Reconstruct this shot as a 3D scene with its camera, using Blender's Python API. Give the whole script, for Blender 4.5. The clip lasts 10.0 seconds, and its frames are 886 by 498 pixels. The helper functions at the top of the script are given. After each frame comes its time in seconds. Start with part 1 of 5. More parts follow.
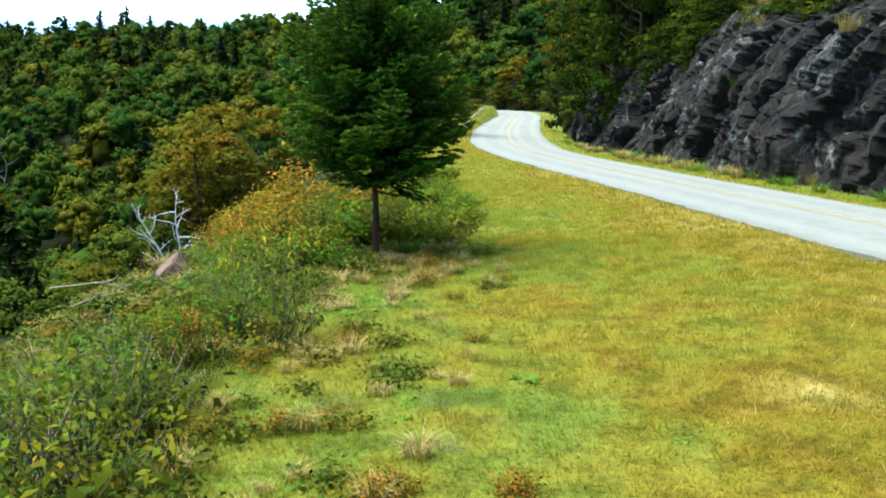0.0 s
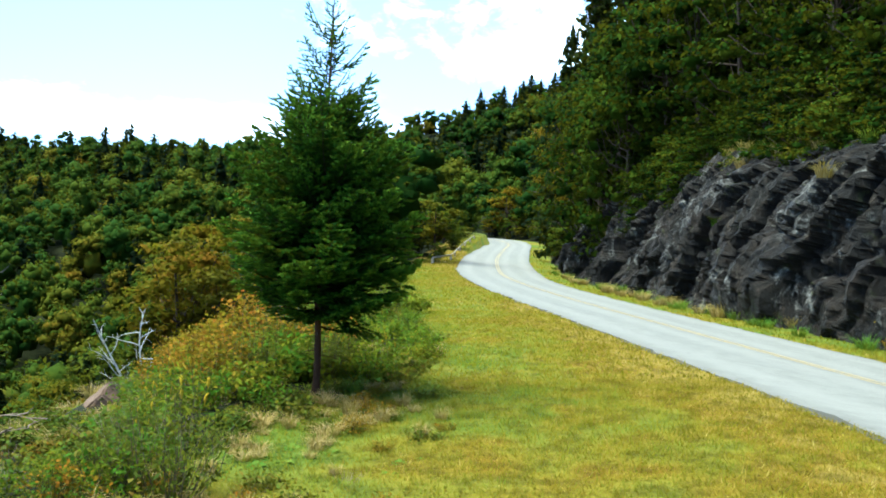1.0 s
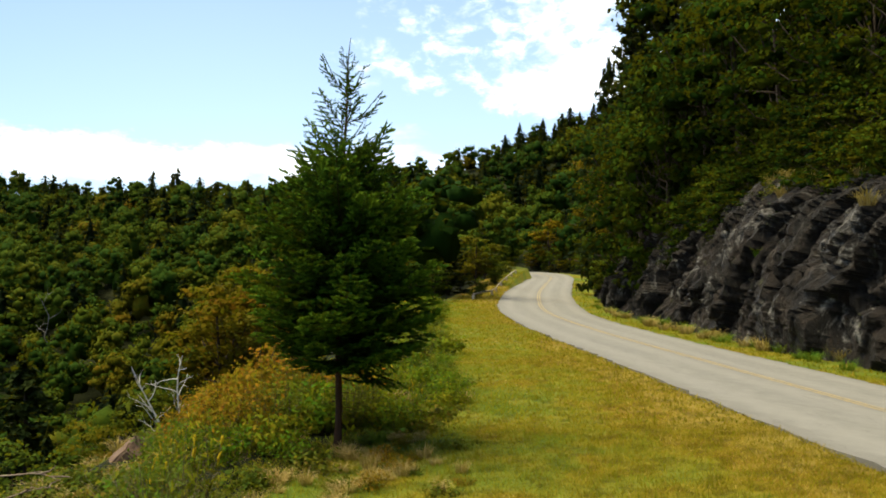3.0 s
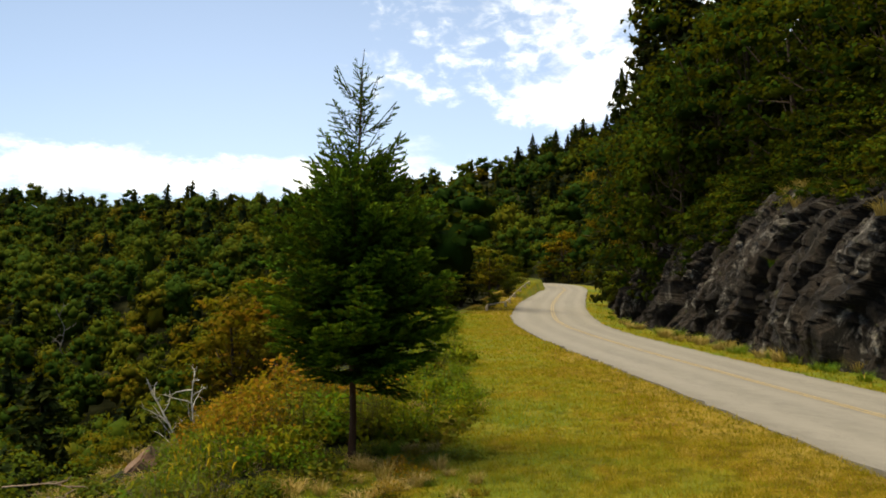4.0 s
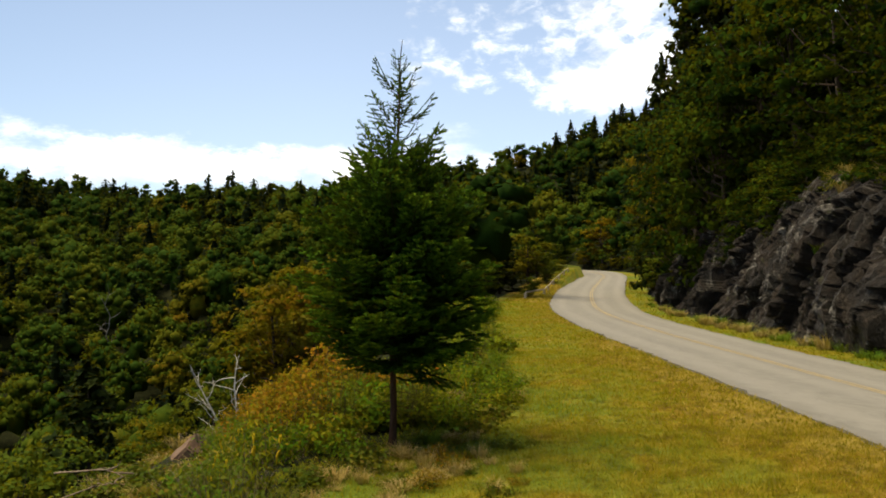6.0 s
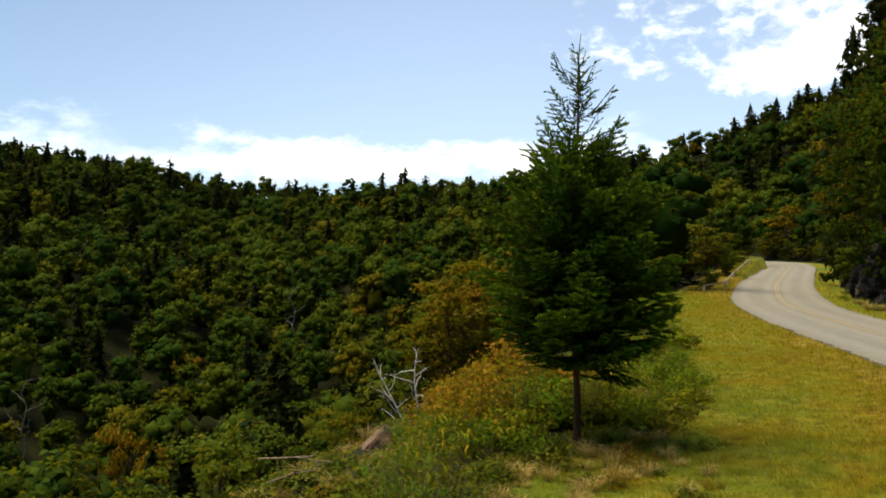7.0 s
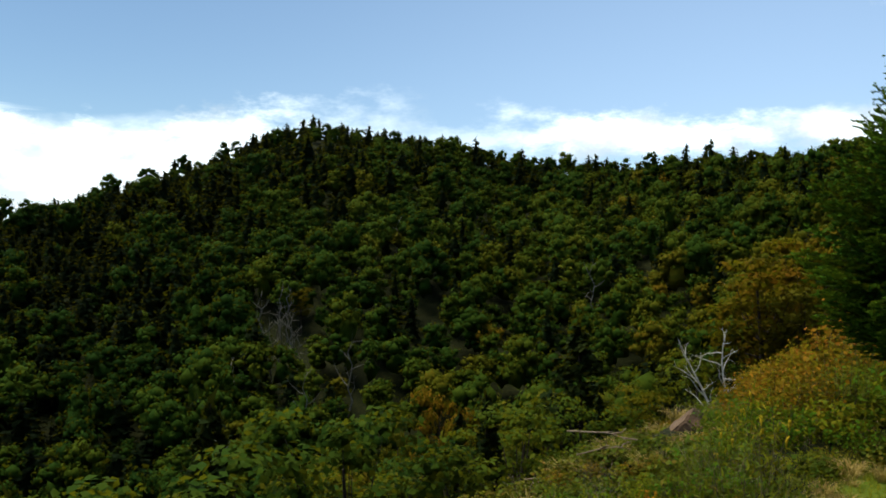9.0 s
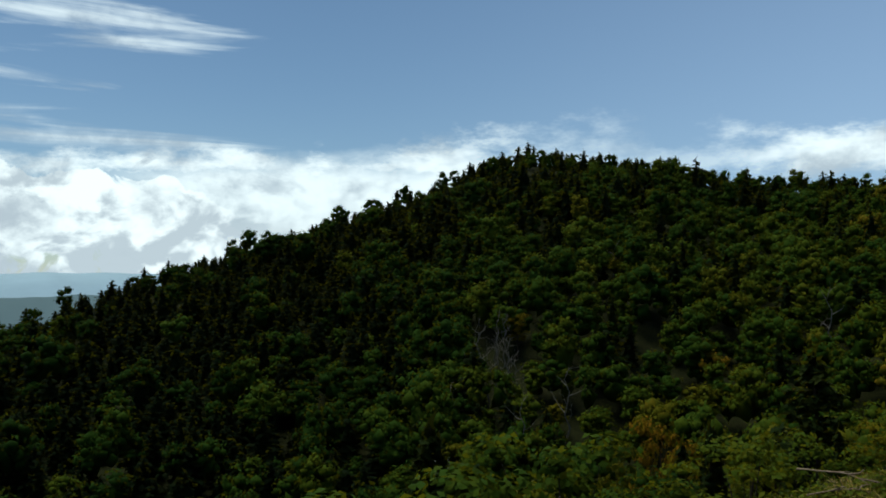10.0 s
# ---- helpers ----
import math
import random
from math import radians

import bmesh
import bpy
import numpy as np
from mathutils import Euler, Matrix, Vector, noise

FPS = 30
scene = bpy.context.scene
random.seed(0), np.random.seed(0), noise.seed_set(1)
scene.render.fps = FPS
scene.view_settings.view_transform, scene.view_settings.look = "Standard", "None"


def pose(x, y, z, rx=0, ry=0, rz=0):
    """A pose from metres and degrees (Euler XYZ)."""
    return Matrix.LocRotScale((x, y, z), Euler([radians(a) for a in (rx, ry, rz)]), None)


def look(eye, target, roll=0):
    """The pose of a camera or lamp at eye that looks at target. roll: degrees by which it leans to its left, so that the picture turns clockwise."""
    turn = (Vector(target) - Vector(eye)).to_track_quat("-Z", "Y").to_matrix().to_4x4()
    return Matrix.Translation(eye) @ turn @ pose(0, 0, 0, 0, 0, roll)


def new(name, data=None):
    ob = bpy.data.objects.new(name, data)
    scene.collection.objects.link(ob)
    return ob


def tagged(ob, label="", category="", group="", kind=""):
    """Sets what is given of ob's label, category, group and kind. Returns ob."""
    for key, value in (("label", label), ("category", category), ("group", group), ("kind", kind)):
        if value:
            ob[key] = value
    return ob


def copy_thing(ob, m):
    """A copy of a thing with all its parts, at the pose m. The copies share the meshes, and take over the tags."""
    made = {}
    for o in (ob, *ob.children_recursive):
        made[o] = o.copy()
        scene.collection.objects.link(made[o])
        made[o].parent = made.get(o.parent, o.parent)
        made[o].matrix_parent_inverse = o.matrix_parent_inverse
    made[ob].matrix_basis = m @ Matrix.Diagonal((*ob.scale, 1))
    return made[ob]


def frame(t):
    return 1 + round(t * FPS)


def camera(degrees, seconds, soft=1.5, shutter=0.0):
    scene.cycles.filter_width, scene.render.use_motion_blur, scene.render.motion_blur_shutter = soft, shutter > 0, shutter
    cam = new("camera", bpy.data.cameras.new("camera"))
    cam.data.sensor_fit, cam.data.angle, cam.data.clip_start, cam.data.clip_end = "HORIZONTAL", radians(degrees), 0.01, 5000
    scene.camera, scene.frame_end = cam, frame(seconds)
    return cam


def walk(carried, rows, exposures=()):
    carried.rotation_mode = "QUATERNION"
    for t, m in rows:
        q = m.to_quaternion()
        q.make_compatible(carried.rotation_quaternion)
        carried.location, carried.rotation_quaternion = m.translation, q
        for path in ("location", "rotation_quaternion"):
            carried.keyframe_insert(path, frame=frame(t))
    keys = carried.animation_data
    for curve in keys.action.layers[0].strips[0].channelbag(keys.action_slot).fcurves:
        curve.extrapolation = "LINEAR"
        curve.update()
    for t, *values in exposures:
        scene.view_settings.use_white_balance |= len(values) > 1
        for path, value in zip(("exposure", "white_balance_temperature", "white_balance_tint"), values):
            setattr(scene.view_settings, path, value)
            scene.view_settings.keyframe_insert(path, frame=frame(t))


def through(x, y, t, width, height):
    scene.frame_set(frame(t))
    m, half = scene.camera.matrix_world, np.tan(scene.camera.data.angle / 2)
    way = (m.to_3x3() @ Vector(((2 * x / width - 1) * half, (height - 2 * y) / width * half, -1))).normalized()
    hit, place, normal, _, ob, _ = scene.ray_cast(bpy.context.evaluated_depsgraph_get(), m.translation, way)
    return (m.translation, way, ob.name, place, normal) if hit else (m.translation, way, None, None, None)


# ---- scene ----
cam = camera(55.0, 10.0, soft=1.8)


def view(x, y, z, yaw, pitch, roll):
    a, p = radians(yaw), radians(pitch)
    way = Vector((-math.sin(a) * math.cos(p), math.cos(a) * math.cos(p), math.sin(p)))
    return look((x, y, z), Vector((x, y, z)) + way, roll)


# seconds, eye, yaw to the left, pitch up, roll
ROWS = [
    (0, -0.745, -0.452, 1.504, -3.64, -8.78, -0.68),
    (0.5, -0.498, -0.203, 1.643, -6.47, -5.57, 1.48),
    (1, -0.242, -0.103, 1.632, -4.11, -0.42, 1.51),
    (1.5, -0.037, 0.005, 1.758, -1.05, -1.73, 1.31),
    (2, -0.023, 0.024, 1.761, -1.29, -1.41, 1.35),
    (2.5, -0.007, 0.015, 1.767, -0.88, -0.23, 0.46),
    (3, 0.013, -0.022, 1.770, -1.16, 1.87, 0.13),
    (3.2, 0.020, -0.057, 1.771, -0.99, 2.70, 0.05),
    (4.5, 0.000, -0.000, 1.750, 0.00, 2.44, -0.01),
    (5, 0.009, 0.002, 1.757, 0.28, 1.95, -0.38),
    (5.2, 0.002, -0.003, 1.746, 0.42, 1.93, -0.59),
    (6.3, -0.007, -0.059, 1.791, 4.59, 1.57, -0.03),
    (6.5, -0.050, -0.032, 1.787, 7.08, 1.33, -0.30),
    (7, -0.118, -0.080, 1.817, 13.69, 1.44, -0.70),
    (7.5, -0.141, -0.153, 1.837, 19.85, 1.50, -0.80),
    (8, -0.155, -0.229, 1.869, 25.66, 0.91, 0.10),
    (8.5, -0.169, -0.243, 1.831, 30.64, 0.75, 0.02),
    (9, -0.168, -0.248, 1.856, 33.63, -0.12, 0.03),
    (9.5, -0.150, -0.262, 1.862, 39.41, 0.06, -0.01),
    (10, -0.083, -0.260, 1.861, 48.08, 1.65, -0.38),
]
# seconds, stops, kelvin, tint
EXPOSURES = [(0, 1.66, 5000, -5), (1, 1.55, 5000, -7), (1.5, 0.86, 5500, -4), (2.5, 0.80, 6200, -1), (3, 0.74, 6700, 2), (4.5, 0.46, 7400, 7), (6.5, 0.46, 7250, 6), (8, 0.40, 6700, 2), (9, 0.18, 6300, -1), (9.5, 0.05, 6100, -3), (10, -0.48, 6000, -4)]
walk(cam, [(t, view(*r)) for t, *r in ROWS], exposures=EXPOSURES)

# ---- world and sun ----
SUN_AZ, SUN_EL = -92.0, 68.0      # degrees, clockwise from +y
world = bpy.data.worlds.new("sky")
scene.world = world
world.use_nodes = True
wn, wl = world.node_tree.nodes, world.node_tree.links
wn.clear()


def wmath(op, a, b=None, clamp=False):
    n = wn.new("ShaderNodeMath")
    n.operation, n.use_clamp = op, clamp
    for i, v in enumerate((a, b)):
        if v is None:
            continue
        if isinstance(v, (int, float)):
            n.inputs[i].default_value = v
        else:
            wl.new(v, n.inputs[i])
    return n.outputs[0]


def wrange(v, lo, hi):
    n = wn.new("ShaderNodeMapRange")
    n.interpolation_type = "SMOOTHSTEP"
    n.inputs["From Min"].default_value, n.inputs["From Max"].default_value = lo, hi
    wl.new(v, n.inputs["Value"])
    return n.outputs["Result"]


sky = wn.new("ShaderNodeTexSky")
sky.sky_type, sky.sun_disc = "NISHITA", False
sky.sun_elevation, sky.sun_rotation = radians(SUN_EL), radians(SUN_AZ)
sky.altitude, sky.air_density, sky.dust_density, sky.ozone_density = 1200, 1.0, 0.45, 2.2
coord = wn.new("ShaderNodeTexCoord")
sep = wn.new("ShaderNodeSeparateXYZ")
wl.new(coord.outputs["Generated"], sep.inputs[0])
elev = wmath("MULTIPLY", wmath("ARCSINE", sep.outputs[2]), 57.2958)
azim = wmath("MULTIPLY", wmath("ARCTAN2", sep.outputs[0], sep.outputs[1]), 57.2958)


def wnoise(sx, sy, scale, detail, rough, w=0.0, distort=0.0):
    c = wn.new("ShaderNodeCombineXYZ")
    wl.new(wmath("MULTIPLY", azim, sx), c.inputs[0])
    wl.new(wmath("MULTIPLY", elev, sy), c.inputs[1])
    c.inputs[2].default_value = w
    n = wn.new("ShaderNodeTexNoise")
    n.inputs["Scale"].default_value, n.inputs["Detail"].default_value = scale, detail
    n.inputs["Roughness"].default_value, n.inputs["Distortion"].default_value = rough, distort
    wl.new(c.outputs[0], n.inputs["Vector"])
    return n.outputs["Fac"]


def window(v, lo, hi, soft):
    return wmath("MULTIPLY", wrange(v, lo - soft, lo + soft), wmath("SUBTRACT", 1.0, wrange(v, hi - soft, hi + soft)))


# low white bank along the horizon, broken altocumulus ahead, tall cumulus and cirrus streaks to the west
low = wmath("SUBTRACT", wnoise(0.07, 0.16, 1.0, 9, 0.66, 3.1), wmath("MULTIPLY", wmath("ABSOLUTE", wmath("SUBTRACT", elev, 7.2)), 0.085))
low_w = wmath("ADD", wmath("MULTIPLY", wmath("MAXIMUM", window(azim, -28.0, -6.0, 4.0), window(azim, -80.0, -44.0, 5.0)), 0.58), 0.34)
low_m = wmath("MULTIPLY", wrange(low, 0.36, 0.52), low_w)
haze = wmath("MULTIPLY", wmath("MULTIPLY", window(azim, -68.0, -40.0, 5.0), wmath("SUBTRACT", 1.0, wrange(wmath("ADD", elev, wmath("MULTIPLY", wnoise(0.12, 0.3, 1.0, 6, 0.6, 6.2), 4.0)), 8.2, 10.2))), 0.88)
low_m = wmath("MAXIMUM", low_m, haze)
patch = wmath("MULTIPLY", window(azim, -7.5, 60.0, 4.0), window(elev, 10.0, 50.0, 3.0))
mottle = wmath("ADD", wmath("MULTIPLY", wnoise(0.10, 0.15, 1.0, 6, 0.55, 7.7, 0.4), 0.62), wmath("MULTIPLY", wnoise(0.50, 0.85, 1.0, 6, 0.62, 2.4, 0.3), 0.38))
alto_m = wmath("MULTIPLY", wrange(wmath("ADD", mottle, wmath("MULTIPLY", wmath("SUBTRACT", patch, 1.0), 0.40)), 0.41, 0.58), 0.94)
heap = wmath("ADD", wmath("MULTIPLY", wnoise(0.13, 0.20, 1.0, 3, 0.5, 1.3, 0.3), 0.6), wmath("MULTIPLY", wnoise(0.42, 0.55, 1.0, 7, 0.55, 4.6, 0.6), 0.4))
cum = wmath("ADD", heap, wmath("MULTIPLY", wmath("SUBTRACT", wmath("MULTIPLY", window(azim, -150.0, -60.0, 7.0), window(elev, -6.0, 8.5, 4.5)), 1.0), 0.40))
cum_m = wrange(cum, 0.40, 0.44)
under = wmath("MULTIPLY", wmath("SUBTRACT", 1.0, wrange(wmath("ADD", wnoise(0.30, 0.42, 1.0, 5, 0.55, 8.1, 0.4), wmath("MULTIPLY", wmath("SUBTRACT", elev, 3.0), 0.035)), 0.42, 0.56)), window(azim, -150.0, -58.0, 4.0))
cir = wmath("ADD", wnoise(0.05, 0.55, 1.0, 6, 0.55, 5.2, 0.5), wmath("MULTIPLY", wmath("SUBTRACT", window(azim, -170.0, -56.0, 10.0), 1.0), 0.3))
cir_m = wmath("MULTIPLY", wrange(cir, 0.52, 0.72), 0.7)
shade = wnoise(0.16, 0.22, 1.0, 6, 0.6, 9.4)
cover = wmath("MAXIMUM", wmath("MAXIMUM", low_m, alto_m), wmath("MAXIMUM", cum_m, cir_m))
cloud = wn.new("ShaderNodeMix")
cloud.data_type = "RGBA"
cloud.inputs["A"].default_value = (7.4, 7.9, 8.8, 1)
cloud.inputs["B"].default_value = (15.0, 15.2, 15.5, 1)
wl.new(wmath("MULTIPLY", wrange(shade, 0.34, 0.56), wmath("SUBTRACT", 1.0, wmath("MULTIPLY", under, 0.9))), cloud.inputs["Factor"])
mix = wn.new("ShaderNodeMix")
mix.data_type = "RGBA"
wl.new(cover, mix.inputs["Factor"])
veil = wn.new("ShaderNodeMix")
veil.data_type = "RGBA"
veil.inputs["B"].default_value = (9.2, 11.4, 16.4, 1)
wl.new(wmath("MULTIPLY", wmath("SUBTRACT", 1.0, wrange(elev, 4.0, 45.0)), wmath("ADD", wmath("MULTIPLY", wrange(azim, -62.0, -8.0), 0.26), 0.06)), veil.inputs["Factor"])
wl.new(sky.outputs[0], veil.inputs["A"])
wl.new(veil.outputs["Result"], mix.inputs["A"])
wl.new(cloud.outputs["Result"], mix.inputs["B"])
back = wn.new("ShaderNodeBackground")
back.inputs["Strength"].default_value = 0.10
wl.new(mix.outputs["Result"], back.inputs["Color"])
wl.new(back.outputs[0], wn.new("ShaderNodeOutputWorld").inputs[0])

sun_data = bpy.data.lights.new("sun", "SUN")
sun_data.energy, sun_data.angle, sun_data.color = 5.4, radians(42), (1.0, 0.87, 0.64)
sun = new("sun", sun_data)
sa, se = radians(SUN_AZ), radians(SUN_EL)
sun.matrix_world = look((math.sin(sa) * math.cos(se) * 100, math.cos(sa) * math.cos(se) * 100, math.sin(se) * 100), (0, 0, 0))


# ---- materials ----
class Mat:
    """A short way to write node materials."""

    def __init__(self, name):
        self.m = bpy.data.materials.new(name)
        self.m.use_nodes = True
        self.n, self.l = self.m.node_tree.nodes, self.m.node_tree.links
        self.bsdf = self.n["Principled BSDF"]
        self.out = self.n["Material Output"]

    def put(self, value, socket):
        if isinstance(value, (int, float, tuple)):
            socket.default_value = value
        else:
            self.l.new(value, socket)

    def pos(self, scale=(1, 1, 1), local=False, turn=(0, 0, 0)):
        mp = self.n.new("ShaderNodeMapping")
        mp.inputs["Scale"].default_value = scale
        mp.inputs["Rotation"].default_value = turn
        if local:
            src = self.n.new("ShaderNodeTexCoord").outputs["Object"]
        else:
            src = self.n.new("ShaderNodeNewGeometry").outputs["Position"]
        self.l.new(src, mp.inputs["Vector"])
        return mp.outputs[0]

    def noise(self, vec, scale, detail=4, rough=0.55, distort=0.0):
        t = self.n.new("ShaderNodeTexNoise")
        t.inputs["Scale"].default_value, t.inputs["Detail"].default_value = scale, detail
        t.inputs["Roughness"].default_value, t.inputs["Distortion"].default_value = rough, distort
        self.l.new(vec, t.inputs["Vector"])
        return t.outputs["Fac"]

    def voronoi(self, vec, scale, feature="F1"):
        t = self.n.new("ShaderNodeTexVoronoi")
        t.feature = feature
        t.inputs["Scale"].default_value = scale
        self.l.new(vec, t.inputs["Vector"])
        return t.outputs["Distance"]

    def ramp(self, fac, stops):
        r = self.n.new("ShaderNodeValToRGB")
        e = r.color_ramp.elements
        while len(e) < len(stops):
            e.new(0.5)
        for el, (p, c) in zip(e, stops):
            el.position, el.color = p, (*c, 1)
        self.put(fac, r.inputs[0])
        return r.outputs[0]

    def mix(self, fac, a, b, kind="MIX"):
        x = self.n.new("ShaderNodeMix")
        x.data_type, x.blend_type = "RGBA", kind
        for v, s in ((fac, "Factor"), (a, "A"), (b, "B")):
            v = (*v, 1) if isinstance(v, tuple) and len(v) == 3 else v
            self.put(v, x.inputs[s])
        return x.outputs["Result"]

    def math(self, op, a, b=0.0, clamp=False):
        x = self.n.new("ShaderNodeMath")
        x.operation, x.use_clamp = op, clamp
        self.put(a, x.inputs[0]), self.put(b, x.inputs[1])
        return x.outputs[0]

    def step(self, v, lo, hi):
        x = self.n.new("ShaderNodeMapRange")
        x.interpolation_type = "SMOOTHSTEP"
        x.inputs["From Min"].default_value, x.inputs["From Max"].default_value = lo, hi
        self.put(v, x.inputs["Value"])
        return x.outputs["Result"]

    def bump(self, height, strength, dist):
        b = self.n.new("ShaderNodeBump")
        b.inputs["Strength"].default_value, b.inputs["Distance"].default_value = strength, dist
        self.l.new(height, b.inputs["Height"])
        self.l.new(b.outputs[0], self.bsdf.inputs["Normal"])

    def finish(self, color, rough=0.8, spec=0.3):
        color = (*color, 1) if isinstance(color, tuple) else color
        self.put(color, self.bsdf.inputs["Base Color"])
        self.put(rough, self.bsdf.inputs["Roughness"])
        self.bsdf.inputs["Specular IOR Level"].default_value = spec
        return self.m


def leaf_material(name, stops, per="object", spread=0.5, shine=0.45, through=0.3, grain=0.0):
    """Foliage: a ramp of leaf colours, chosen plant by plant, varied leaf by leaf, with some light passing through."""
    k = Mat(name)
    geo = k.n.new("ShaderNodeNewGeometry").outputs["Random Per Island"]
    if per == "object":
        base = k.n.new("ShaderNodeObjectInfo").outputs["Random"]
    else:
        at = k.n.new("ShaderNodeAttribute")
        at.attribute_name = "tint"
        base = at.outputs["Fac"]
    fac = k.math("ADD", k.math("MULTIPLY", base, 1.0 - spread), k.math("MULTIPLY", geo, spread))
    col = k.ramp(fac, stops)
    col = k.mix(k.math("MULTIPLY", k.noise(k.pos(), 0.35, 3), 0.55), col, (0.55, 0.6, 0.35), "MULTIPLY")
    if grain:
        col = k.mix(k.math("MULTIPLY", k.step(k.noise(k.pos(), 3.4, 6, 0.72), 0.42, 0.64), grain), col, (0.34, 0.36, 0.25), "MULTIPLY")
    m = k.finish(col, shine + 0.25, 0.025)
    if through:
        tr = k.n.new("ShaderNodeBsdfTranslucent")
        k.l.new(k.mix(0.5, col, (0.42, 0.42, 0.02), "MIX"), tr.inputs["Color"])
        mx = k.n.new("ShaderNodeMixShader")
        mx.inputs[0].default_value = through
        k.l.new(k.bsdf.outputs[0], mx.inputs[1])
        k.l.new(tr.outputs[0], mx.inputs[2])
        k.l.new(mx.outputs[0], k.out.inputs[0])
    return m


GREENS = [(0.0, (0.0080, 0.025, 0.0036)), (0.30, (0.021, 0.048, 0.0056)), (0.55, (0.050, 0.073, 0.0062)), (0.78, (0.092, 0.082, 0.0056)), (1.0, (0.145, 0.072, 0.0046))]
M_WOODS = leaf_material("woods_leaf", GREENS, "attr", 0.18, 0.6, 0.12, 0.45)
M_LEAF = leaf_material("tree_leaf", GREENS[:3] + [(0.85, (0.095, 0.068, 0.002)), (1.0, (0.12, 0.058, 0.002))], "object", 0.2, 0.5, 0.2)
# above the cut, the slope's shade is put into darker leaf colours
M_SLOPE_SHADED = leaf_material("shaded_slope_leaf", [(0.0, (0.0026, 0.0084, 0.0014)), (0.35, (0.0072, 0.0195, 0.0019)), (0.6, (0.020, 0.042, 0.0030)), (0.85, (0.045, 0.057, 0.0036)), (1.0, (0.070, 0.050, 0.0028))], "object", 0.4, 0.7, 0.1)
M_TURN = leaf_material("turning_leaf", [(0.0, (0.050, 0.055, 0.005)), (0.4, (0.085, 0.070, 0.005)), (0.7, (0.12, 0.070, 0.004)), (1.0, (0.14, 0.060, 0.004))], "object", 0.35, 0.5, 0.2)
# near-black needles: the west hill's shade is put into this colour
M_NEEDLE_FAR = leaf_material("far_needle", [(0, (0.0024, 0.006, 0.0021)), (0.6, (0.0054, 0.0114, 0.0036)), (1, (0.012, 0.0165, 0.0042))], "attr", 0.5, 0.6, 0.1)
M_SPRUCE = leaf_material("spruce_needle", [(0, (0.00551, 0.0115, 0.00322)), (0.6, (0.0124, 0.0218, 0.00562)), (1, (0.0276, 0.0316, 0.00562))], "object", 0.5, 0.6, 0.1)
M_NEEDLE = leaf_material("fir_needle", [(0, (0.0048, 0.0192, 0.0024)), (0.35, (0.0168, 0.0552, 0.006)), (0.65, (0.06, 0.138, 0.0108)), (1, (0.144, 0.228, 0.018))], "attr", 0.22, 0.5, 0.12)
M_SHRUB = leaf_material("shrub_leaf", [(0, (0.0273, 0.0795, 0.00568)), (0.4, (0.0622, 0.138, 0.00849)), (0.75, (0.143, 0.162, 0.00943)), (1, (0.25, 0.169, 0.0132))], "object", 0.38)
M_BRAMBLE = leaf_material("bramble_leaf", [(0, (0.040, 0.085, 0.012)), (0.45, (0.085, 0.120, 0.016)), (0.75, (0.145, 0.115, 0.018)), (1, (0.17, 0.080, 0.018))], "object", 0.45)
M_GREY_LEAF = leaf_material("grey_green_leaf", [(0, (0.0399, 0.0699, 0.0125)), (0.6, (0.0839, 0.109, 0.017)), (1, (0.158, 0.131, 0.017))], "object", 0.6)
M_AUTUMN = leaf_material("autumn_leaf", [(0, (0.065, 0.080, 0.009)), (0.3, (0.165, 0.122, 0.010)), (0.65, (0.265, 0.125, 0.010)), (1, (0.31, 0.085, 0.012))], "object", 0.6)
M_WEED = leaf_material("weed_leaf", [(0, (0.0414, 0.108, 0.0117)), (0.5, (0.0828, 0.168, 0.0206)), (1, (0.167, 0.206, 0.0294))], "object", 0.5)
M_FLOWER = leaf_material("goldenrod_flower", [(0, (0.45, 0.30, 0.02)), (1, (0.65, 0.45, 0.03))], "object", 0.8, 0.7, 0.2)
M_GRASS = leaf_material("grass_blade", [(0, (0.085, 0.155, 0.018)), (0.25, (0.165, 0.190, 0.020)), (0.45, (0.205, 0.178, 0.014)), (0.66, (0.160, 0.106, 0.006)), (0.85, (0.31, 0.225, 0.040)), (1, (0.46, 0.36, 0.110))], "attr", 0.30, 0.6, 0.35, 0.75)
M_DRY = leaf_material("dry_grass", [(0, (0.208, 0.136, 0.04)), (0.5, (0.336, 0.24, 0.088)), (1, (0.44, 0.344, 0.176))], "object", 0.8, 0.7, 0.2)


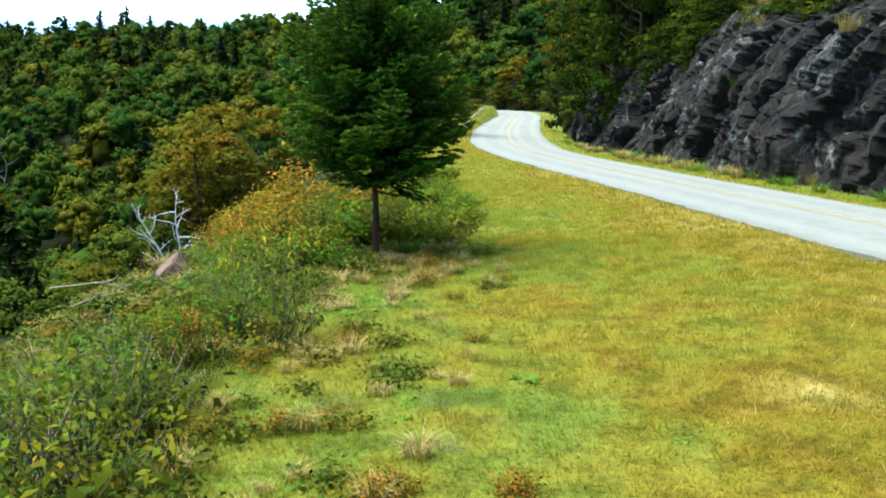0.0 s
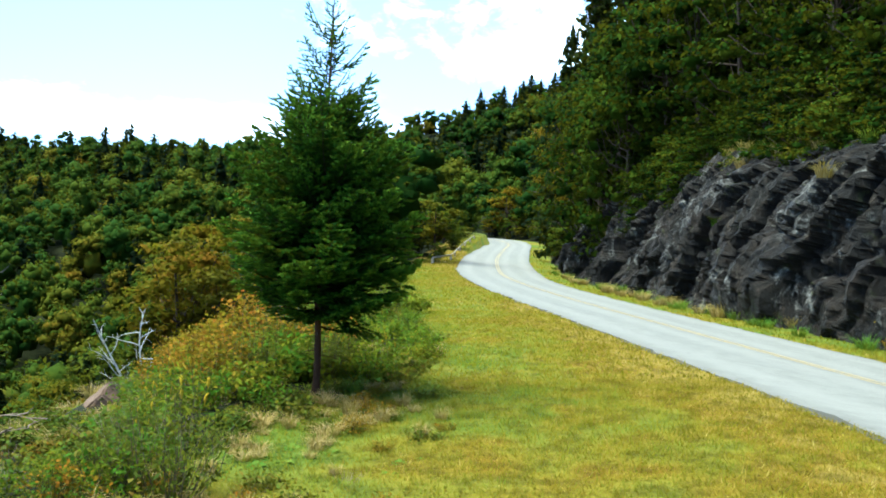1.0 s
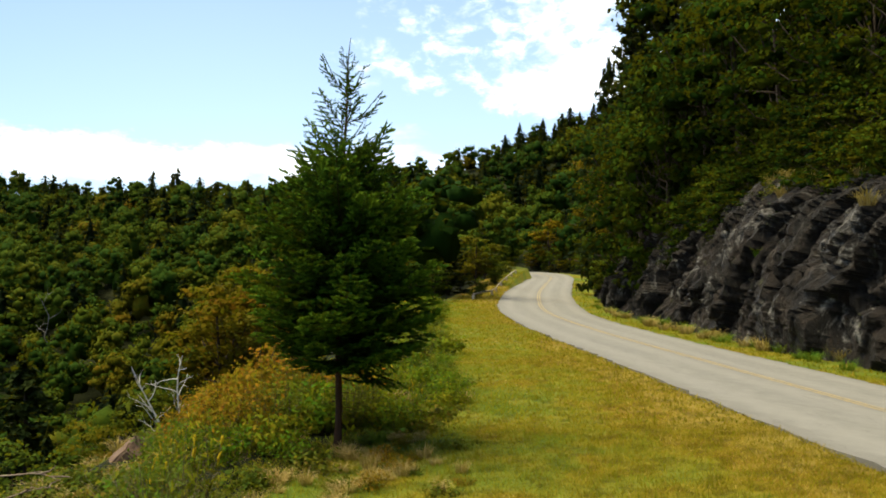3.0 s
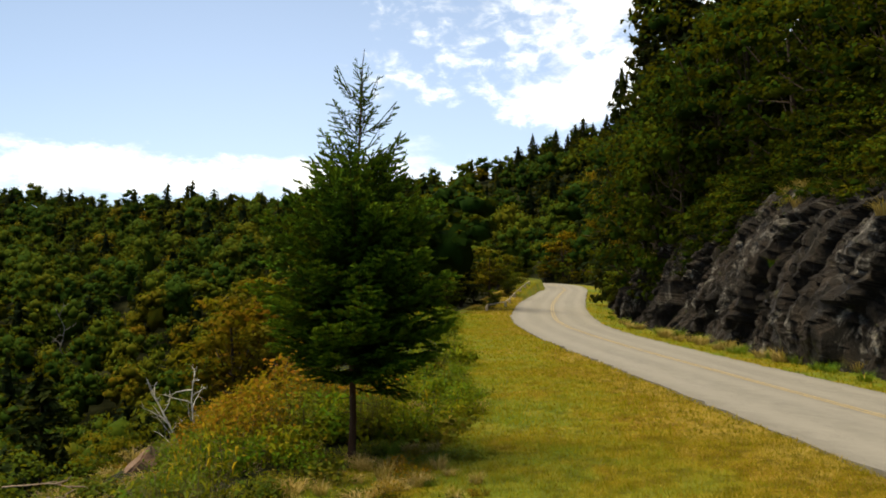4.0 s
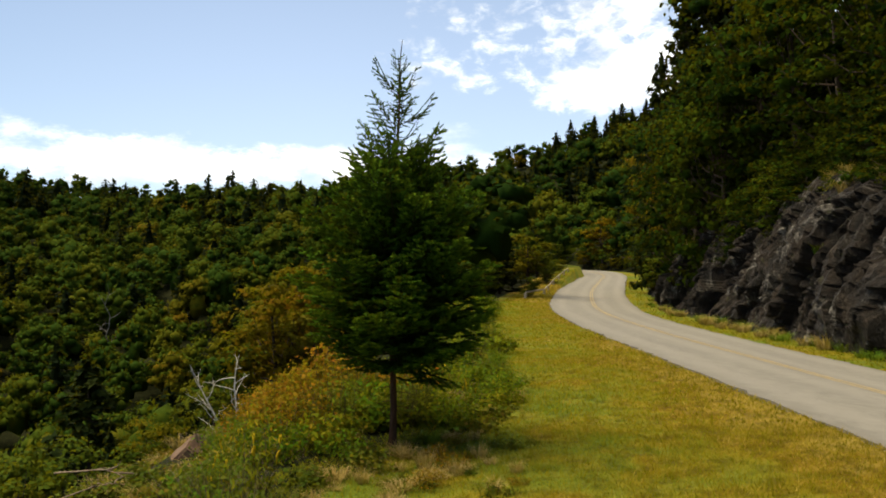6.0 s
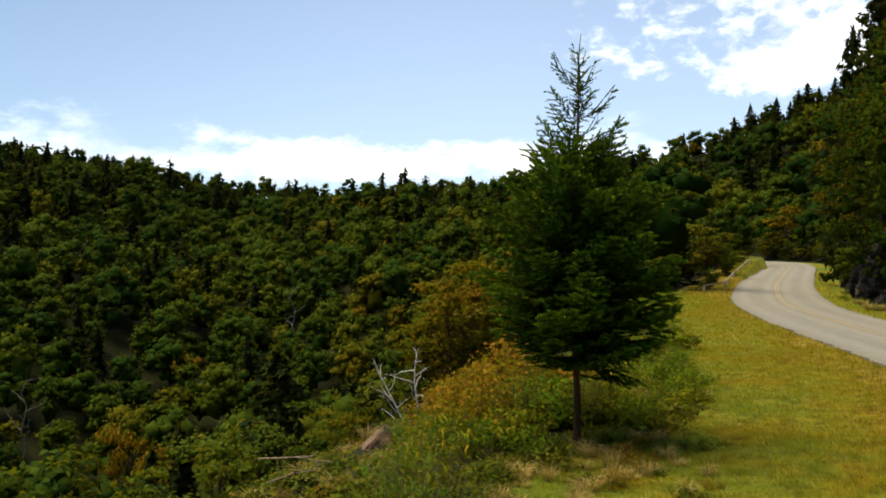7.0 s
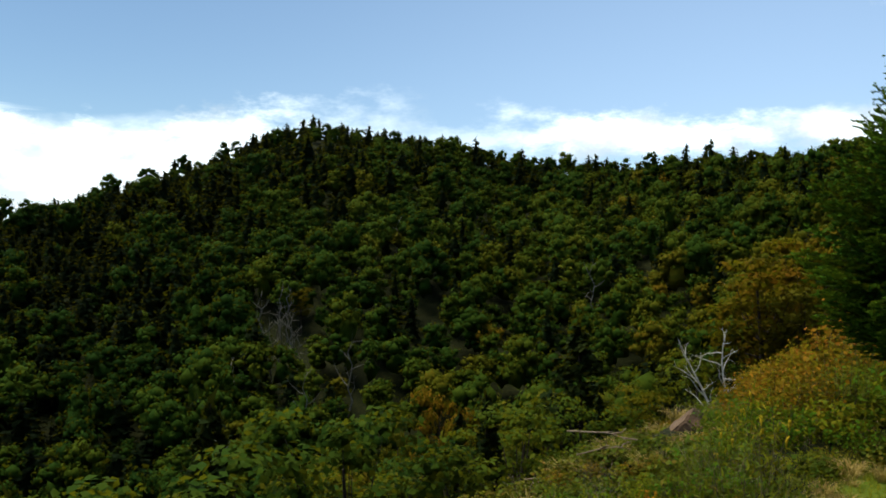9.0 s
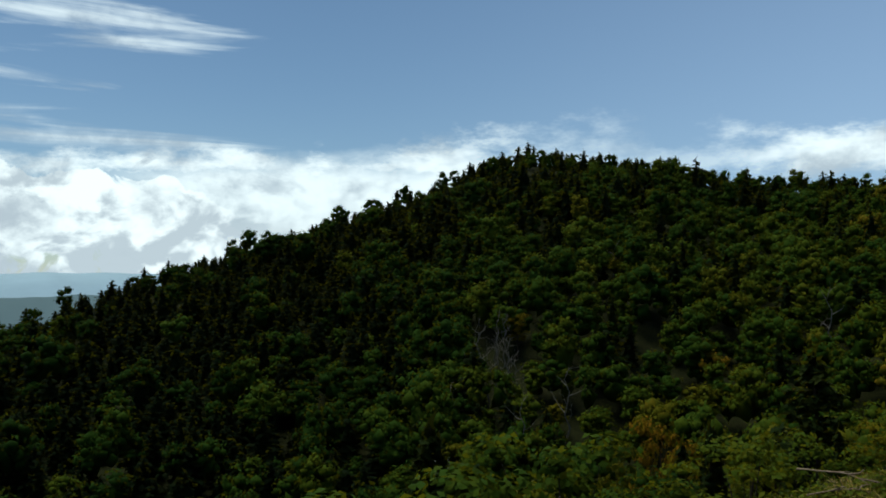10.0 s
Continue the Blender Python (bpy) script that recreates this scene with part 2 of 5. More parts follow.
def ground_material():
    k = Mat("grassy_ground")
    p = k.pos()
    big, mid, fine = k.noise(p, 0.35, 5, 0.6), k.noise(p, 1.9, 5, 0.65), k.noise(p, 28, 4, 0.7)
    v = k.math("ADD", k.math("MULTIPLY", big, 0.55), k.math("ADD", k.math("MULTIPLY", mid, 0.5), k.math("MULTIPLY", k.math("SUBTRACT", fine, 0.5), 0.25)))
    pt = k.n.new("ShaderNodeAttribute")
    pt.attribute_name = "tint"
    v = k.math("ADD", pt.outputs["Fac"], k.math("MULTIPLY", k.math("SUBTRACT", v, 0.5), 0.5))
    grass = k.ramp(v, [(0.0, (0.0711, 0.117, 0.0132)), (0.25, (0.135, 0.144, 0.0149)), (0.45, (0.164, 0.137, 0.00972)), (0.66, (0.141, 0.0912, 0.00396)), (0.85, (0.240, 0.176, 0.034)), (1.0, (0.36, 0.28, 0.090))])
    grass = k.mix(k.math("MULTIPLY", k.step(k.noise(p, 3.4, 6, 0.72), 0.42, 0.64), 0.7), grass, (0.34, 0.36, 0.25), "MULTIPLY")
    # leaf litter, its colour darkened to hold the shade under trees and weeds
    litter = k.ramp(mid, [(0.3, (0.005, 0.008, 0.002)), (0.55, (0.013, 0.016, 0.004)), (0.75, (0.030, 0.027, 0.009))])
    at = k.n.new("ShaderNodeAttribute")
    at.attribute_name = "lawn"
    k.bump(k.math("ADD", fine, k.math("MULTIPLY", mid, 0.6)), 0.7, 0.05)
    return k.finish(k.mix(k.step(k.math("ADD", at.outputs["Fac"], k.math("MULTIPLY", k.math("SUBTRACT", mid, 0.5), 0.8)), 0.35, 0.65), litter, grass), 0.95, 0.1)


def road_material():
    k = Mat("worn_asphalt")
    p = k.pos()
    fine, mid, big = k.noise(p, 90, 3, 0.7), k.noise(p, 3.0, 5, 0.65), k.noise(k.pos((0.9, 0.12, 1)), 1.0, 5, 0.6)
    c = k.ramp(k.math("ADD", k.math("MULTIPLY", fine, 0.35), k.math("MULTIPLY", mid, 0.65)), [(0.3, (0.120, 0.116, 0.105)), (0.5, (0.162, 0.156, 0.142)), (0.7, (0.208, 0.200, 0.182))])
    c = k.mix(k.math("MULTIPLY", k.step(big, 0.45, 0.7), 0.35), c, (0.125, 0.12, 0.115))
    at = k.n.new("ShaderNodeAttribute")
    at.attribute_name = "across"
    side = k.math("ABSOLUTE", k.math("SUBTRACT", k.math("ABSOLUTE", k.math("ADD", at.outputs["Fac"], k.math("MULTIPLY", k.math("SUBTRACT", big, 0.5), 0.5))), 1.5))
    wear = k.math("MULTIPLY", k.step(k.math("ABSOLUTE", k.math("SUBTRACT", side, 0.78)), 0.55, 0.05), 0.5)
    c = k.mix(wear, c, (0.205, 0.197, 0.180))
    crown = k.math("MULTIPLY", k.step(side, 1.15, 1.5), 0.45)
    c = k.mix(crown, c, (0.120, 0.114, 0.104))
    seam = k.step(k.math("ABSOLUTE", k.math("SUBTRACT", k.noise(k.pos((1.0, 0.35, 1)), 0.8, 6, 0.6), 0.5)), 0.006, 0.0)
    c = k.mix(k.math("MULTIPLY", seam, 0.45), c, (0.08, 0.075, 0.07))
    k.bump(fine, 0.35, 0.01)
    return k.finish(c, 0.85, 0.3)


def rock_material():
    k = Mat("wet_schist")
    p = k.pos((1, 1, 1), False, (0.2, 0.5, 0.3))
    big, mid, fine = k.noise(p, 0.35, 6, 0.65, 0.4), k.noise(k.pos((1.5, 1.5, 0.7), False, (0.55, 0.25, 0.0)), 1.2, 8, 0.72, 0.8), k.noise(p, 9, 6, 0.7)
    c = k.ramp(mid, [(0.38, (0.00309, 0.0021, 0.00193)), (0.50, (0.00773, 0.0056, 0.00386)), (0.60, (0.0232, 0.0161, 0.0109)), (0.72, (0.0927, 0.077, 0.0612))])
    c = k.mix(k.step(big, 0.48, 0.62), c, k.ramp(fine, [(0.35, (0.00464, 0.0028, 0.00193)), (0.7, (0.0247, 0.0154, 0.00966))]))
    # pale streaks of the rock, with bright specks of wet sheen painted in
    pale = k.math("MULTIPLY", k.step(k.noise(k.pos((1.0, 0.8, 0.5), False, (0.6, 0.2, 0.1)), 0.9, 7, 0.7, 1.2), 0.53, 0.65), 0.80)
    c = k.mix(pale, c, k.ramp(fine, [(0.32, (0.034, 0.032, 0.029)), (0.5, (0.140, 0.133, 0.122)), (0.68, (0.40, 0.385, 0.355))]))
    streak = k.step(k.noise(k.pos((1.6, 1.6, 0.12)), 1.0, 5, 0.65), 0.53, 0.66)
    c = k.mix(k.math("MULTIPLY", streak, 0.8), c, (0.008, 0.007, 0.007))
    moss = k.math("MULTIPLY", k.step(k.noise(p, 1.7, 5, 0.7), 0.6, 0.72), 0.6)
    c = k.mix(moss, c, (0.05, 0.06, 0.01))
    k.bump(k.math("ADD", mid, k.math("ADD", k.math("MULTIPLY", fine, 0.5), k.math("MULTIPLY", k.noise(k.pos((1, 1, 0.35)), 5.0, 6, 0.75), 0.8))), 1.0, 0.22)
    return k.finish(c, k.math("SUBTRACT", 0.68, k.math("MULTIPLY", streak, 0.3)), 0.22)


def bark_material(name, dark, light, stretch=0.15, scale=22):
    k = Mat(name)
    v = k.noise(k.pos((1, 1, stretch), True), scale, 6, 0.7)
    k.bump(v, 0.8, 0.02)
    c = k.ramp(v, [(0.3, dark), (0.7, light)])
    return k.finish(k.mix(k.math("MULTIPLY", k.noise(k.pos(), 1.4, 4), 0.5), c, dark), 0.9, 0.15)


M_GROUND, M_ROAD, M_ROCK = ground_material(), road_material(), rock_material()
M_BARK = bark_material("grey_brown_bark", (0.027, 0.0192, 0.0144), (0.09, 0.069, 0.051))
M_FIR_BARK = bark_material("fir_bark", (0.030, 0.015, 0.008), (0.11, 0.058, 0.032))
M_TWIG_GREEN = bark_material("green_fir_twig", (0.018, 0.022, 0.008), (0.05, 0.045, 0.02))
M_DEAD = bark_material("bleached_dead_wood", (0.26, 0.24, 0.215), (0.62, 0.60, 0.56), 0.1, 30)
M_SNAG = bark_material("grey_snag_wood", (0.075, 0.070, 0.060), (0.21, 0.20, 0.18), 0.1, 12)
M_STEM = bark_material("plant_stem", (0.05, 0.05, 0.02), (0.14, 0.11, 0.05))


def paint_material():
    k = Mat("worn_yellow_line_paint")
    v = k.noise(k.pos(), 14, 5, 0.7)
    return k.finish(k.ramp(v, [(0.34, (0.19, 0.18, 0.155)), (0.5, (0.28, 0.22, 0.115)), (0.75, (0.38, 0.275, 0.085))]), 0.8, 0.3)


M_PAINT = paint_material()


# ---- mesh helpers ----
def mesh_np(name, verts, faces, mats, smooth=False, attrs=None, face_mat=None):
    """A mesh out of arrays; faces: one array of triangles or quads, or a list of such arrays."""
    me = bpy.data.meshes.new(name)
    groups = faces if isinstance(faces, list) else [faces]
    groups = [np.asarray(g, np.int32) for g in groups if len(g)]
    loops = np.concatenate([g.ravel() for g in groups])
    sizes = np.concatenate([np.full(len(g), g.shape[1], np.int32) for g in groups])
    starts = np.concatenate([[0], np.cumsum(sizes)[:-1]]).astype(np.int32)
    me.vertices.add(len(verts))
    me.vertices.foreach_set("co", np.asarray(verts, np.float32).ravel())
    me.loops.add(len(loops))
    me.loops.foreach_set("vertex_index", loops)
    me.polygons.add(len(sizes))
    me.polygons.foreach_set("loop_start", starts)
    for m in mats:
        me.materials.append(m)
    if face_mat is not None:
        me.polygons.foreach_set("material_index", np.asarray(face_mat, np.int32))
    me.polygons.foreach_set("use_smooth", np.full(len(sizes), smooth))
    for key, values in (attrs or {}).items():
        a = me.attributes.new(key, "FLOAT", "POINT")
        a.data.foreach_set("value", np.asarray(values, np.float32))
    me.update(calc_edges=True)
    me.validate()
    return me


def part(name, data, parent, label="", m=None):
    """A mesh under a thing or under a part of it."""
    ob = new(name, data)
    ob.parent = parent
    if m is not None:
        ob.matrix_basis = m
    if label:
        ob["label"] = label
    return ob


class Soup:
    """Gathers pieces of geometry for one mesh."""

    def __init__(self):
        self.v, self.t, self.q, self.n, self.tm, self.qm, self.face = [], [], [], 0, [], [], []

    def add(self, v, f, mat=0, face=None):
        f = np.asarray(f, np.int32)
        self.face.append(np.zeros((len(v), 3)) if face is None else face)
        (self.t if f.shape[1] == 3 else self.q).append(f + self.n)
        (self.tm if f.shape[1] == 3 else self.qm).append(np.full(len(f), mat))
        self.v.append(np.asarray(v, float))
        self.n += len(v)

    def tube(self, pts, radii, sides=6, mat=0):
        """A tapered round limb along a line of points."""
        pts, radii = np.asarray(pts, float), np.asarray(radii, float)
        way = np.gradient(pts, axis=0)
        way /= np.linalg.norm(way, axis=1, keepdims=True) + 1e-9
        ref = np.array([0.0, 0, 1]) if abs(way[:, 2]).mean() < 0.8 else np.array([1.0, 0, 0])
        a = np.cross(way, ref)
        a /= np.linalg.norm(a, axis=1, keepdims=True) + 1e-9
        b = np.cross(way, a)
        ang = np.linspace(0, 2 * np.pi, sides, endpoint=False)
        v = pts[:, None] + radii[:, None, None] * (a[:, None] * np.cos(ang)[None, :, None] + b[:, None] * np.sin(ang)[None, :, None])
        k = np.arange(len(pts) - 1)[:, None] * sides
        i = np.arange(sides)[None]
        j = (i + 1) % sides
        f = np.stack([k + i, k + j, k + sides + j, k + sides + i], -1).reshape(-1, 4)
        self.add(v.reshape(-1, 3), f, mat)
        self.add(v[-1], np.array([[0, n, n + 1] for n in range(1, sides - 1)]), mat)

    def leaves(self, c, n, length, width, rng, mat=0, droop=0.0, jitter=0.45, swell=None, stray=0.2):
        """Pointed leaves with a fold, at the places c, facing about n."""
        k = len(c)
        n = n + rng.normal(0, jitter, (k, 3))
        n /= np.linalg.norm(n, axis=1, keepdims=True) + 1e-9
        t = np.cross(n, rng.normal(0, 1, (k, 3)))
        t /= np.linalg.norm(t, axis=1, keepdims=True) + 1e-9
        t[:, 2] -= droop
        b = np.cross(n, t)
        L = (length * rng.uniform(0.65, 1.3, k))[:, None]
        W = (width * rng.uniform(0.65, 1.3, k))[:, None]
        v = np.stack([c - t * L * 0.5, c + b * W * 0.5 + n * W * 0.18, c + t * L * 0.5, c - b * W * 0.5 + n * W * 0.18], 1)
        face = None
        if swell is not None:
            face = swell / (np.linalg.norm(swell, axis=1, keepdims=True) + 1e-9) + rng.normal(0, stray, (k, 3))
            face = np.repeat(face / np.linalg.norm(face, axis=1, keepdims=True), 4, 0)
        self.add(v.reshape(-1, 3), np.arange(4 * k).reshape(k, 4)[:, ::-1], mat, face)

    def mesh(self, name, mats, smooth=False, attrs=None):
        f = ([np.concatenate(self.t)] if self.t else []) + ([np.concatenate(self.q)] if self.q else [])
        fm = np.concatenate(self.tm + self.qm)
        me = mesh_np(name, np.concatenate(self.v), f, mats, smooth, attrs, fm)
        face = np.concatenate(self.face) if self.face else np.zeros((0, 3))
        if len(face) == len(me.vertices) and face.any():
            me.normals_split_custom_set_from_vertices(face.tolist())
        return me


def ball_points(k, rng):
    v = rng.normal(0, 1, (k, 3))
    return v / np.linalg.norm(v, axis=1, keepdims=True)


# ---- the lie of the land ----
# centre line of the road: x, y, z, cross fall to the right
ROAD_KNOTS = np.array([
    (9.6, -70, -0.3, 0.10), (8.4, -40, -0.25, 0.10), (7.6, -12, -0.25, 0.10), (7.15, 8, -0.25, 0.10), (6.8, 20, -0.25, 0.10),
    (6.7, 33, -0.3, 0.09), (7.2, 48, -0.36, 0.09), (8.4, 62, -0.3, 0.08), (10.7, 80, 0.25, 0.06), (14.2, 100, 1.0, 0.03),
    (17.4, 118, 1.65, 0.0), (18.4, 135, 2.2, -0.03), (15.5, 152, 2.6, -0.04), (8.0, 166, 2.8, -0.04), (-4.0, 176, 2.8, -0.03)])


def catmull(knots, per):
    out = []
    for i in range(1, len(knots) - 2):
        p0, p1, p2, p3 = knots[i - 1:i + 3]
        for t in np.linspace(0, 1, per, endpoint=False):
            out.append(0.5 * (2 * p1 + (p2 - p0) * t + (2 * p0 - 5 * p1 + 4 * p2 - p3) * t * t + (3 * p1 - p0 - 3 * p2 + p3) * t ** 3))
    return np.array(out)


LINE = catmull(ROAD_KNOTS, 24)
_d = np.gradient(LINE[:, :2], axis=0)
_d /= np.linalg.norm(_d, axis=1, keepdims=True)
LINE_RIGHT = np.stack([_d[:, 1], -_d[:, 0]], 1)
HALF = 3.05


def road_frame(x, y):
    """Offset to the right of the centre line, and the line's nearest sample."""
    x, y = np.atleast_1d(x), np.atleast_1d(y)
    near = np.empty(len(x), int)
    for a in range(0, len(x), 4000):
        d = (x[a:a + 4000, None] - LINE[None, :, 0]) ** 2 + (y[a:a + 4000, None] - LINE[None, :, 1]) ** 2
        near[a:a + 4000] = d.argmin(1)
    off = np.stack([x, y], 1) - LINE[near, :2]
    along = off[:, 0] * _d[near, 0] + off[:, 1] * _d[near, 1]
    u = (off * LINE_RIGHT[near]).sum(1)
    far = np.sqrt((off ** 2).sum(1))
    return np.where(np.abs(along) > 1.5, np.sign(u + 1e-9) * far, u), near


# crest of the wooded hills: azimuth, elevation of the treetops, distance, depth of the hollow before it
CREST = np.array([
    (-90, -4.0, 230, -40), (-75.6, -3.2, 235, -40), (-70.9, -1.3, 240, -40), (-67.9, 0.1, 250, -40), (-62.4, 1.6, 265, -40), (-57.3, 3.0, 280, -40),
    (-49.3, 5.5, 300, -40), (-45.5, 7.2, 305, -40), (-42.5, 8.0, 310, -40), (-33.6, 7.1, 320, -40), (-29.8, 5.9, 325, -38),
    (-25.8, 5.4, 325, -36), (-21.5, 5.3, 320, -32), (-14.4, 5.7, 300, -26), (-10.7, 5.7, 285, -20), (-3.2, 6.9, 275, -10), (0.6, 7.6, 265, -3), (4.4, 8.5, 260, 2),
    (8.2, 9.6, 255, 2), (11.6, 10.8, 250, 2), (16, 14.0, 240, 2), (25, 17.0, 230, 2), (60, 18.0, 230, 2)])
TREE_TOP = 3.9
ROCK_H = np.array([(-14, 2.4), (-4, 4.0), (6, 4.6), (15, 5.2), (24, 5.6), (35, 5.9), (48, 5.9), (55, 5.2), (60, 4.5), (66, 3.7), (72, 2.7), (77, 1.4), (80, 0.6)])


def vnoise(x, y, scale, seed):
    """Smooth value noise in the plane, -1 to 1."""
    x, y = x / scale, y / scale
    xi, yi = np.floor(x).astype(np.int64), np.floor(y).astype(np.int64)
    fx, fy = x - xi, y - yi
    fx, fy = fx * fx * (3 - 2 * fx), fy * fy * (3 - 2 * fy)

    def h(a, b):
        v = np.sin(a * 127.1 + b * 311.7 + seed * 74.7) * 43758.5453
        return v - np.floor(v)
    return 2 * ((h(xi, yi) * (1 - fx) + h(xi + 1, yi) * fx) * (1 - fy) + (h(xi, yi + 1) * (1 - fx) + h(xi + 1, yi + 1) * fx) * fy) - 1


def verge_edge(y):
    """Where the mown strip ends and the weeds begin, as x."""
    return np.interp(y, [1, 3.5, 5.5, 8, 10, 12, 20, 60], [-1.6, -1.5, -1.45, -0.7, 0.25, 0.75, 0.85, 1.2])


def lawn_tint(x, y):
    """0: fresh green, 0.6: olive brown, 1: straw."""
    lane = np.clip((x - verge_edge(y)) / (4.0 - verge_edge(y)), 0, 1) * np.where(x > 8.0, 0.15, 1)
    dry = np.clip(vnoise(x, y, 0.75, 74) * 0.65 + vnoise(x, y, 0.26, 75) * 0.55 - 0.32, 0, 1)
    rim = np.clip((x - 2.6) / 1.2, 0, 1) * (x < 8.0) * np.clip(vnoise(x, y, 0.8, 76) + vnoise(x, y, 0.3, 77) * 0.7 + 0.2, 0, 1)
    t = 0.16 + 0.22 * vnoise(x, y, 1.25, 71) + 0.20 * vnoise(x, y, 0.33, 72) + 0.22 * vnoise(x, y, 3.4, 73) + 0.46 * np.clip(lane * 1.15, 0, 1) + (0.48 + 0.16 * np.clip((x - 1.0) / 2.0, 0, 1) * (x < 8.0)) * dry + 0.16 * rim
    return np.clip(t, 0.07, np.where(x > 2.2, 0.78, 0.95))


def brow(y):
    """Where the bank begins, as an offset from the road's centre."""
    return np.interp(y, [-30, 0, 6, 14, 40, 70, 110, 140], [-11, -9.4, -9.2, -8.2, -7.6, -7.0, -6.5, -6])


def height(x, y):
    x, y = np.atleast_1d(np.asarray(x, float)), np.atleast_1d(np.asarray(y, float))
    u, near = road_frame(x, y)
    zc, bank = LINE[near, 2], LINE[near, 3]
    r, az = np.hypot(x, y), np.degrees(np.arctan2(x, y))
    ce, cr, cv = (np.interp(az, CREST[:, 0], CREST[:, i]) for i in (1, 2, 3))
    top = 1.75 + cr * np.tan(np.radians(ce)) - TREE_TOP
    r0 = np.interp(az, [-12, -3, 2], [95, 140, 176])
    t = np.clip((r - r0) / (cr - r0), 0, 1)
    hill = cv + (top - cv) * (0.75 * t + 0.25 * t * t * (3 - 2 * t))
    hill = np.where(r > cr, top - 0.30 * (r - cr), hill)
    hill = np.maximum(hill, -170 - 0.0 * r)
    hill = hill + vnoise(x, y, 38, 2) * 3.0 * np.clip((r - 60) / 80, 0, 1) * np.clip((cr - r) / 60, 0, 1)
    # downhill of the road: verge, brow, bank
    d = np.maximum(0, brow(LINE[near, 1]) - u)
    drop = 0.17 * d + 0.80 * np.maximum(0, d - 2.0)
    edge = zc + bank * HALF
    verge = edge * (np.clip(1 - (-u - HALF) / 4, 0, 1) + np.clip((-u - HALF) / 4, 0, 1) * np.clip((LINE[near, 1] - 40) / 40, 0, 1))
    left = verge - 45 * (1 - np.exp(-drop / 45)) - np.clip((r - 220) * 0.35, 0, 130) + vnoise(x, y, 1.7, 5) * 0.05 * np.clip(d, 0, 3)
    soft = np.log(np.exp(np.clip(left / 2, -100, 100)) + np.exp(np.clip(hill / 2, -100, 100))) * 2
    left = left + (soft - left) * np.clip((r - 80) / 40, 0, 1)
    # uphill of it: shoulder, cut, wooded slope
    redge = zc - bank * HALF
    w = np.maximum(0, u - HALF)
    rh = np.interp(LINE[near, 1], ROCK_H[:, 0], ROCK_H[:, 1])
    cut = np.clip((w - 3.6) / 3.4, 0, 1)
    right = redge - 0.08 * np.minimum(w, 1.4) + rh * cut * cut * (3 - 2 * cut) + 0.70 * np.maximum(0, w - 5.5)
    cap = np.where(az > 16, 48.0, np.maximum(top, 4)) 
    right = np.where(right > cap - 6, cap - 6 * np.exp(-(right - cap + 6) / 6), right)
    right = np.where(r > 130, np.maximum(right, hill), right)
    beyond = (near == len(LINE) - 1) & (np.abs(u) > 4)
    right = np.where(beyond, hill, right)
    left = np.where(beyond & (u < -HALF), np.maximum(left, hill), left)
    z = np.where(u < -HALF, left, np.where(u > HALF, right, zc - bank * u))
    under = np.abs(u) < HALF + 0.05
    z = np.where(under, zc - bank * u - np.where(r > 60, 0.25, 0.07), z)
    return z + vnoise(x, y, 0.55, 9) * 0.012 * (~under)


def spaced(stops):
    """Grid lines: from each stop to the next at the given step."""
    out = []
    for (a, s), (b, _) in zip(stops[:-1], stops[1:]):
        out.extend(np.linspace(a, b, max(1, round((b - a) / s)), endpoint=False))
    return np.array(out + [stops[-1][0]])


def build_ground():
    xs = spaced([(-4500, 600), (-900, 100), (-420, 12), (-120, 5), (-40, 2), (-12, 0.5), (-3.5, 0.16), (4.6, 0.4), (13, 0.6), (24, 1.5), (60, 6), (200, 20), (420, 200), (1800, 0)])
    ys = spaced([(-1800, 300), (-300, 50), (-60, 8), (-12, 1), (1, 0.16), (10, 0.3), (16, 0.6), (40, 1.2), (90, 2.0), (220, 6), (420, 15), (500, 100), (1000, 600), (4500, 0)])
    gx, gy = np.meshgrid(xs, ys)
    x, y = gx.ravel(), gy.ravel()
    z = height(x, y)
    u, near = road_frame(x, y)
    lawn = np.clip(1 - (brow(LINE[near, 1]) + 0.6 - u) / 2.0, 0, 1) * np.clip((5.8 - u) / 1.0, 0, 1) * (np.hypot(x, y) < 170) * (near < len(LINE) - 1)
    # dark litter under the weeds, painting the shade in their gaps
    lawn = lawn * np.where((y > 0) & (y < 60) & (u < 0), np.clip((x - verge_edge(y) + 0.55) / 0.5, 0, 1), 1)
    nx, ny = len(xs), len(ys)
    i = (np.arange(ny - 1)[:, None] * nx + np.arange(nx - 1)[None]).ravel()
    f = np.stack([i, i + 1, i + nx + 1, i + nx], 1)
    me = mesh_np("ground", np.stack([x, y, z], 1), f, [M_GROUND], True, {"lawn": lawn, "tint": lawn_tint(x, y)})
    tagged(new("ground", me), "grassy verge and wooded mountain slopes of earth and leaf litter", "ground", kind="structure")


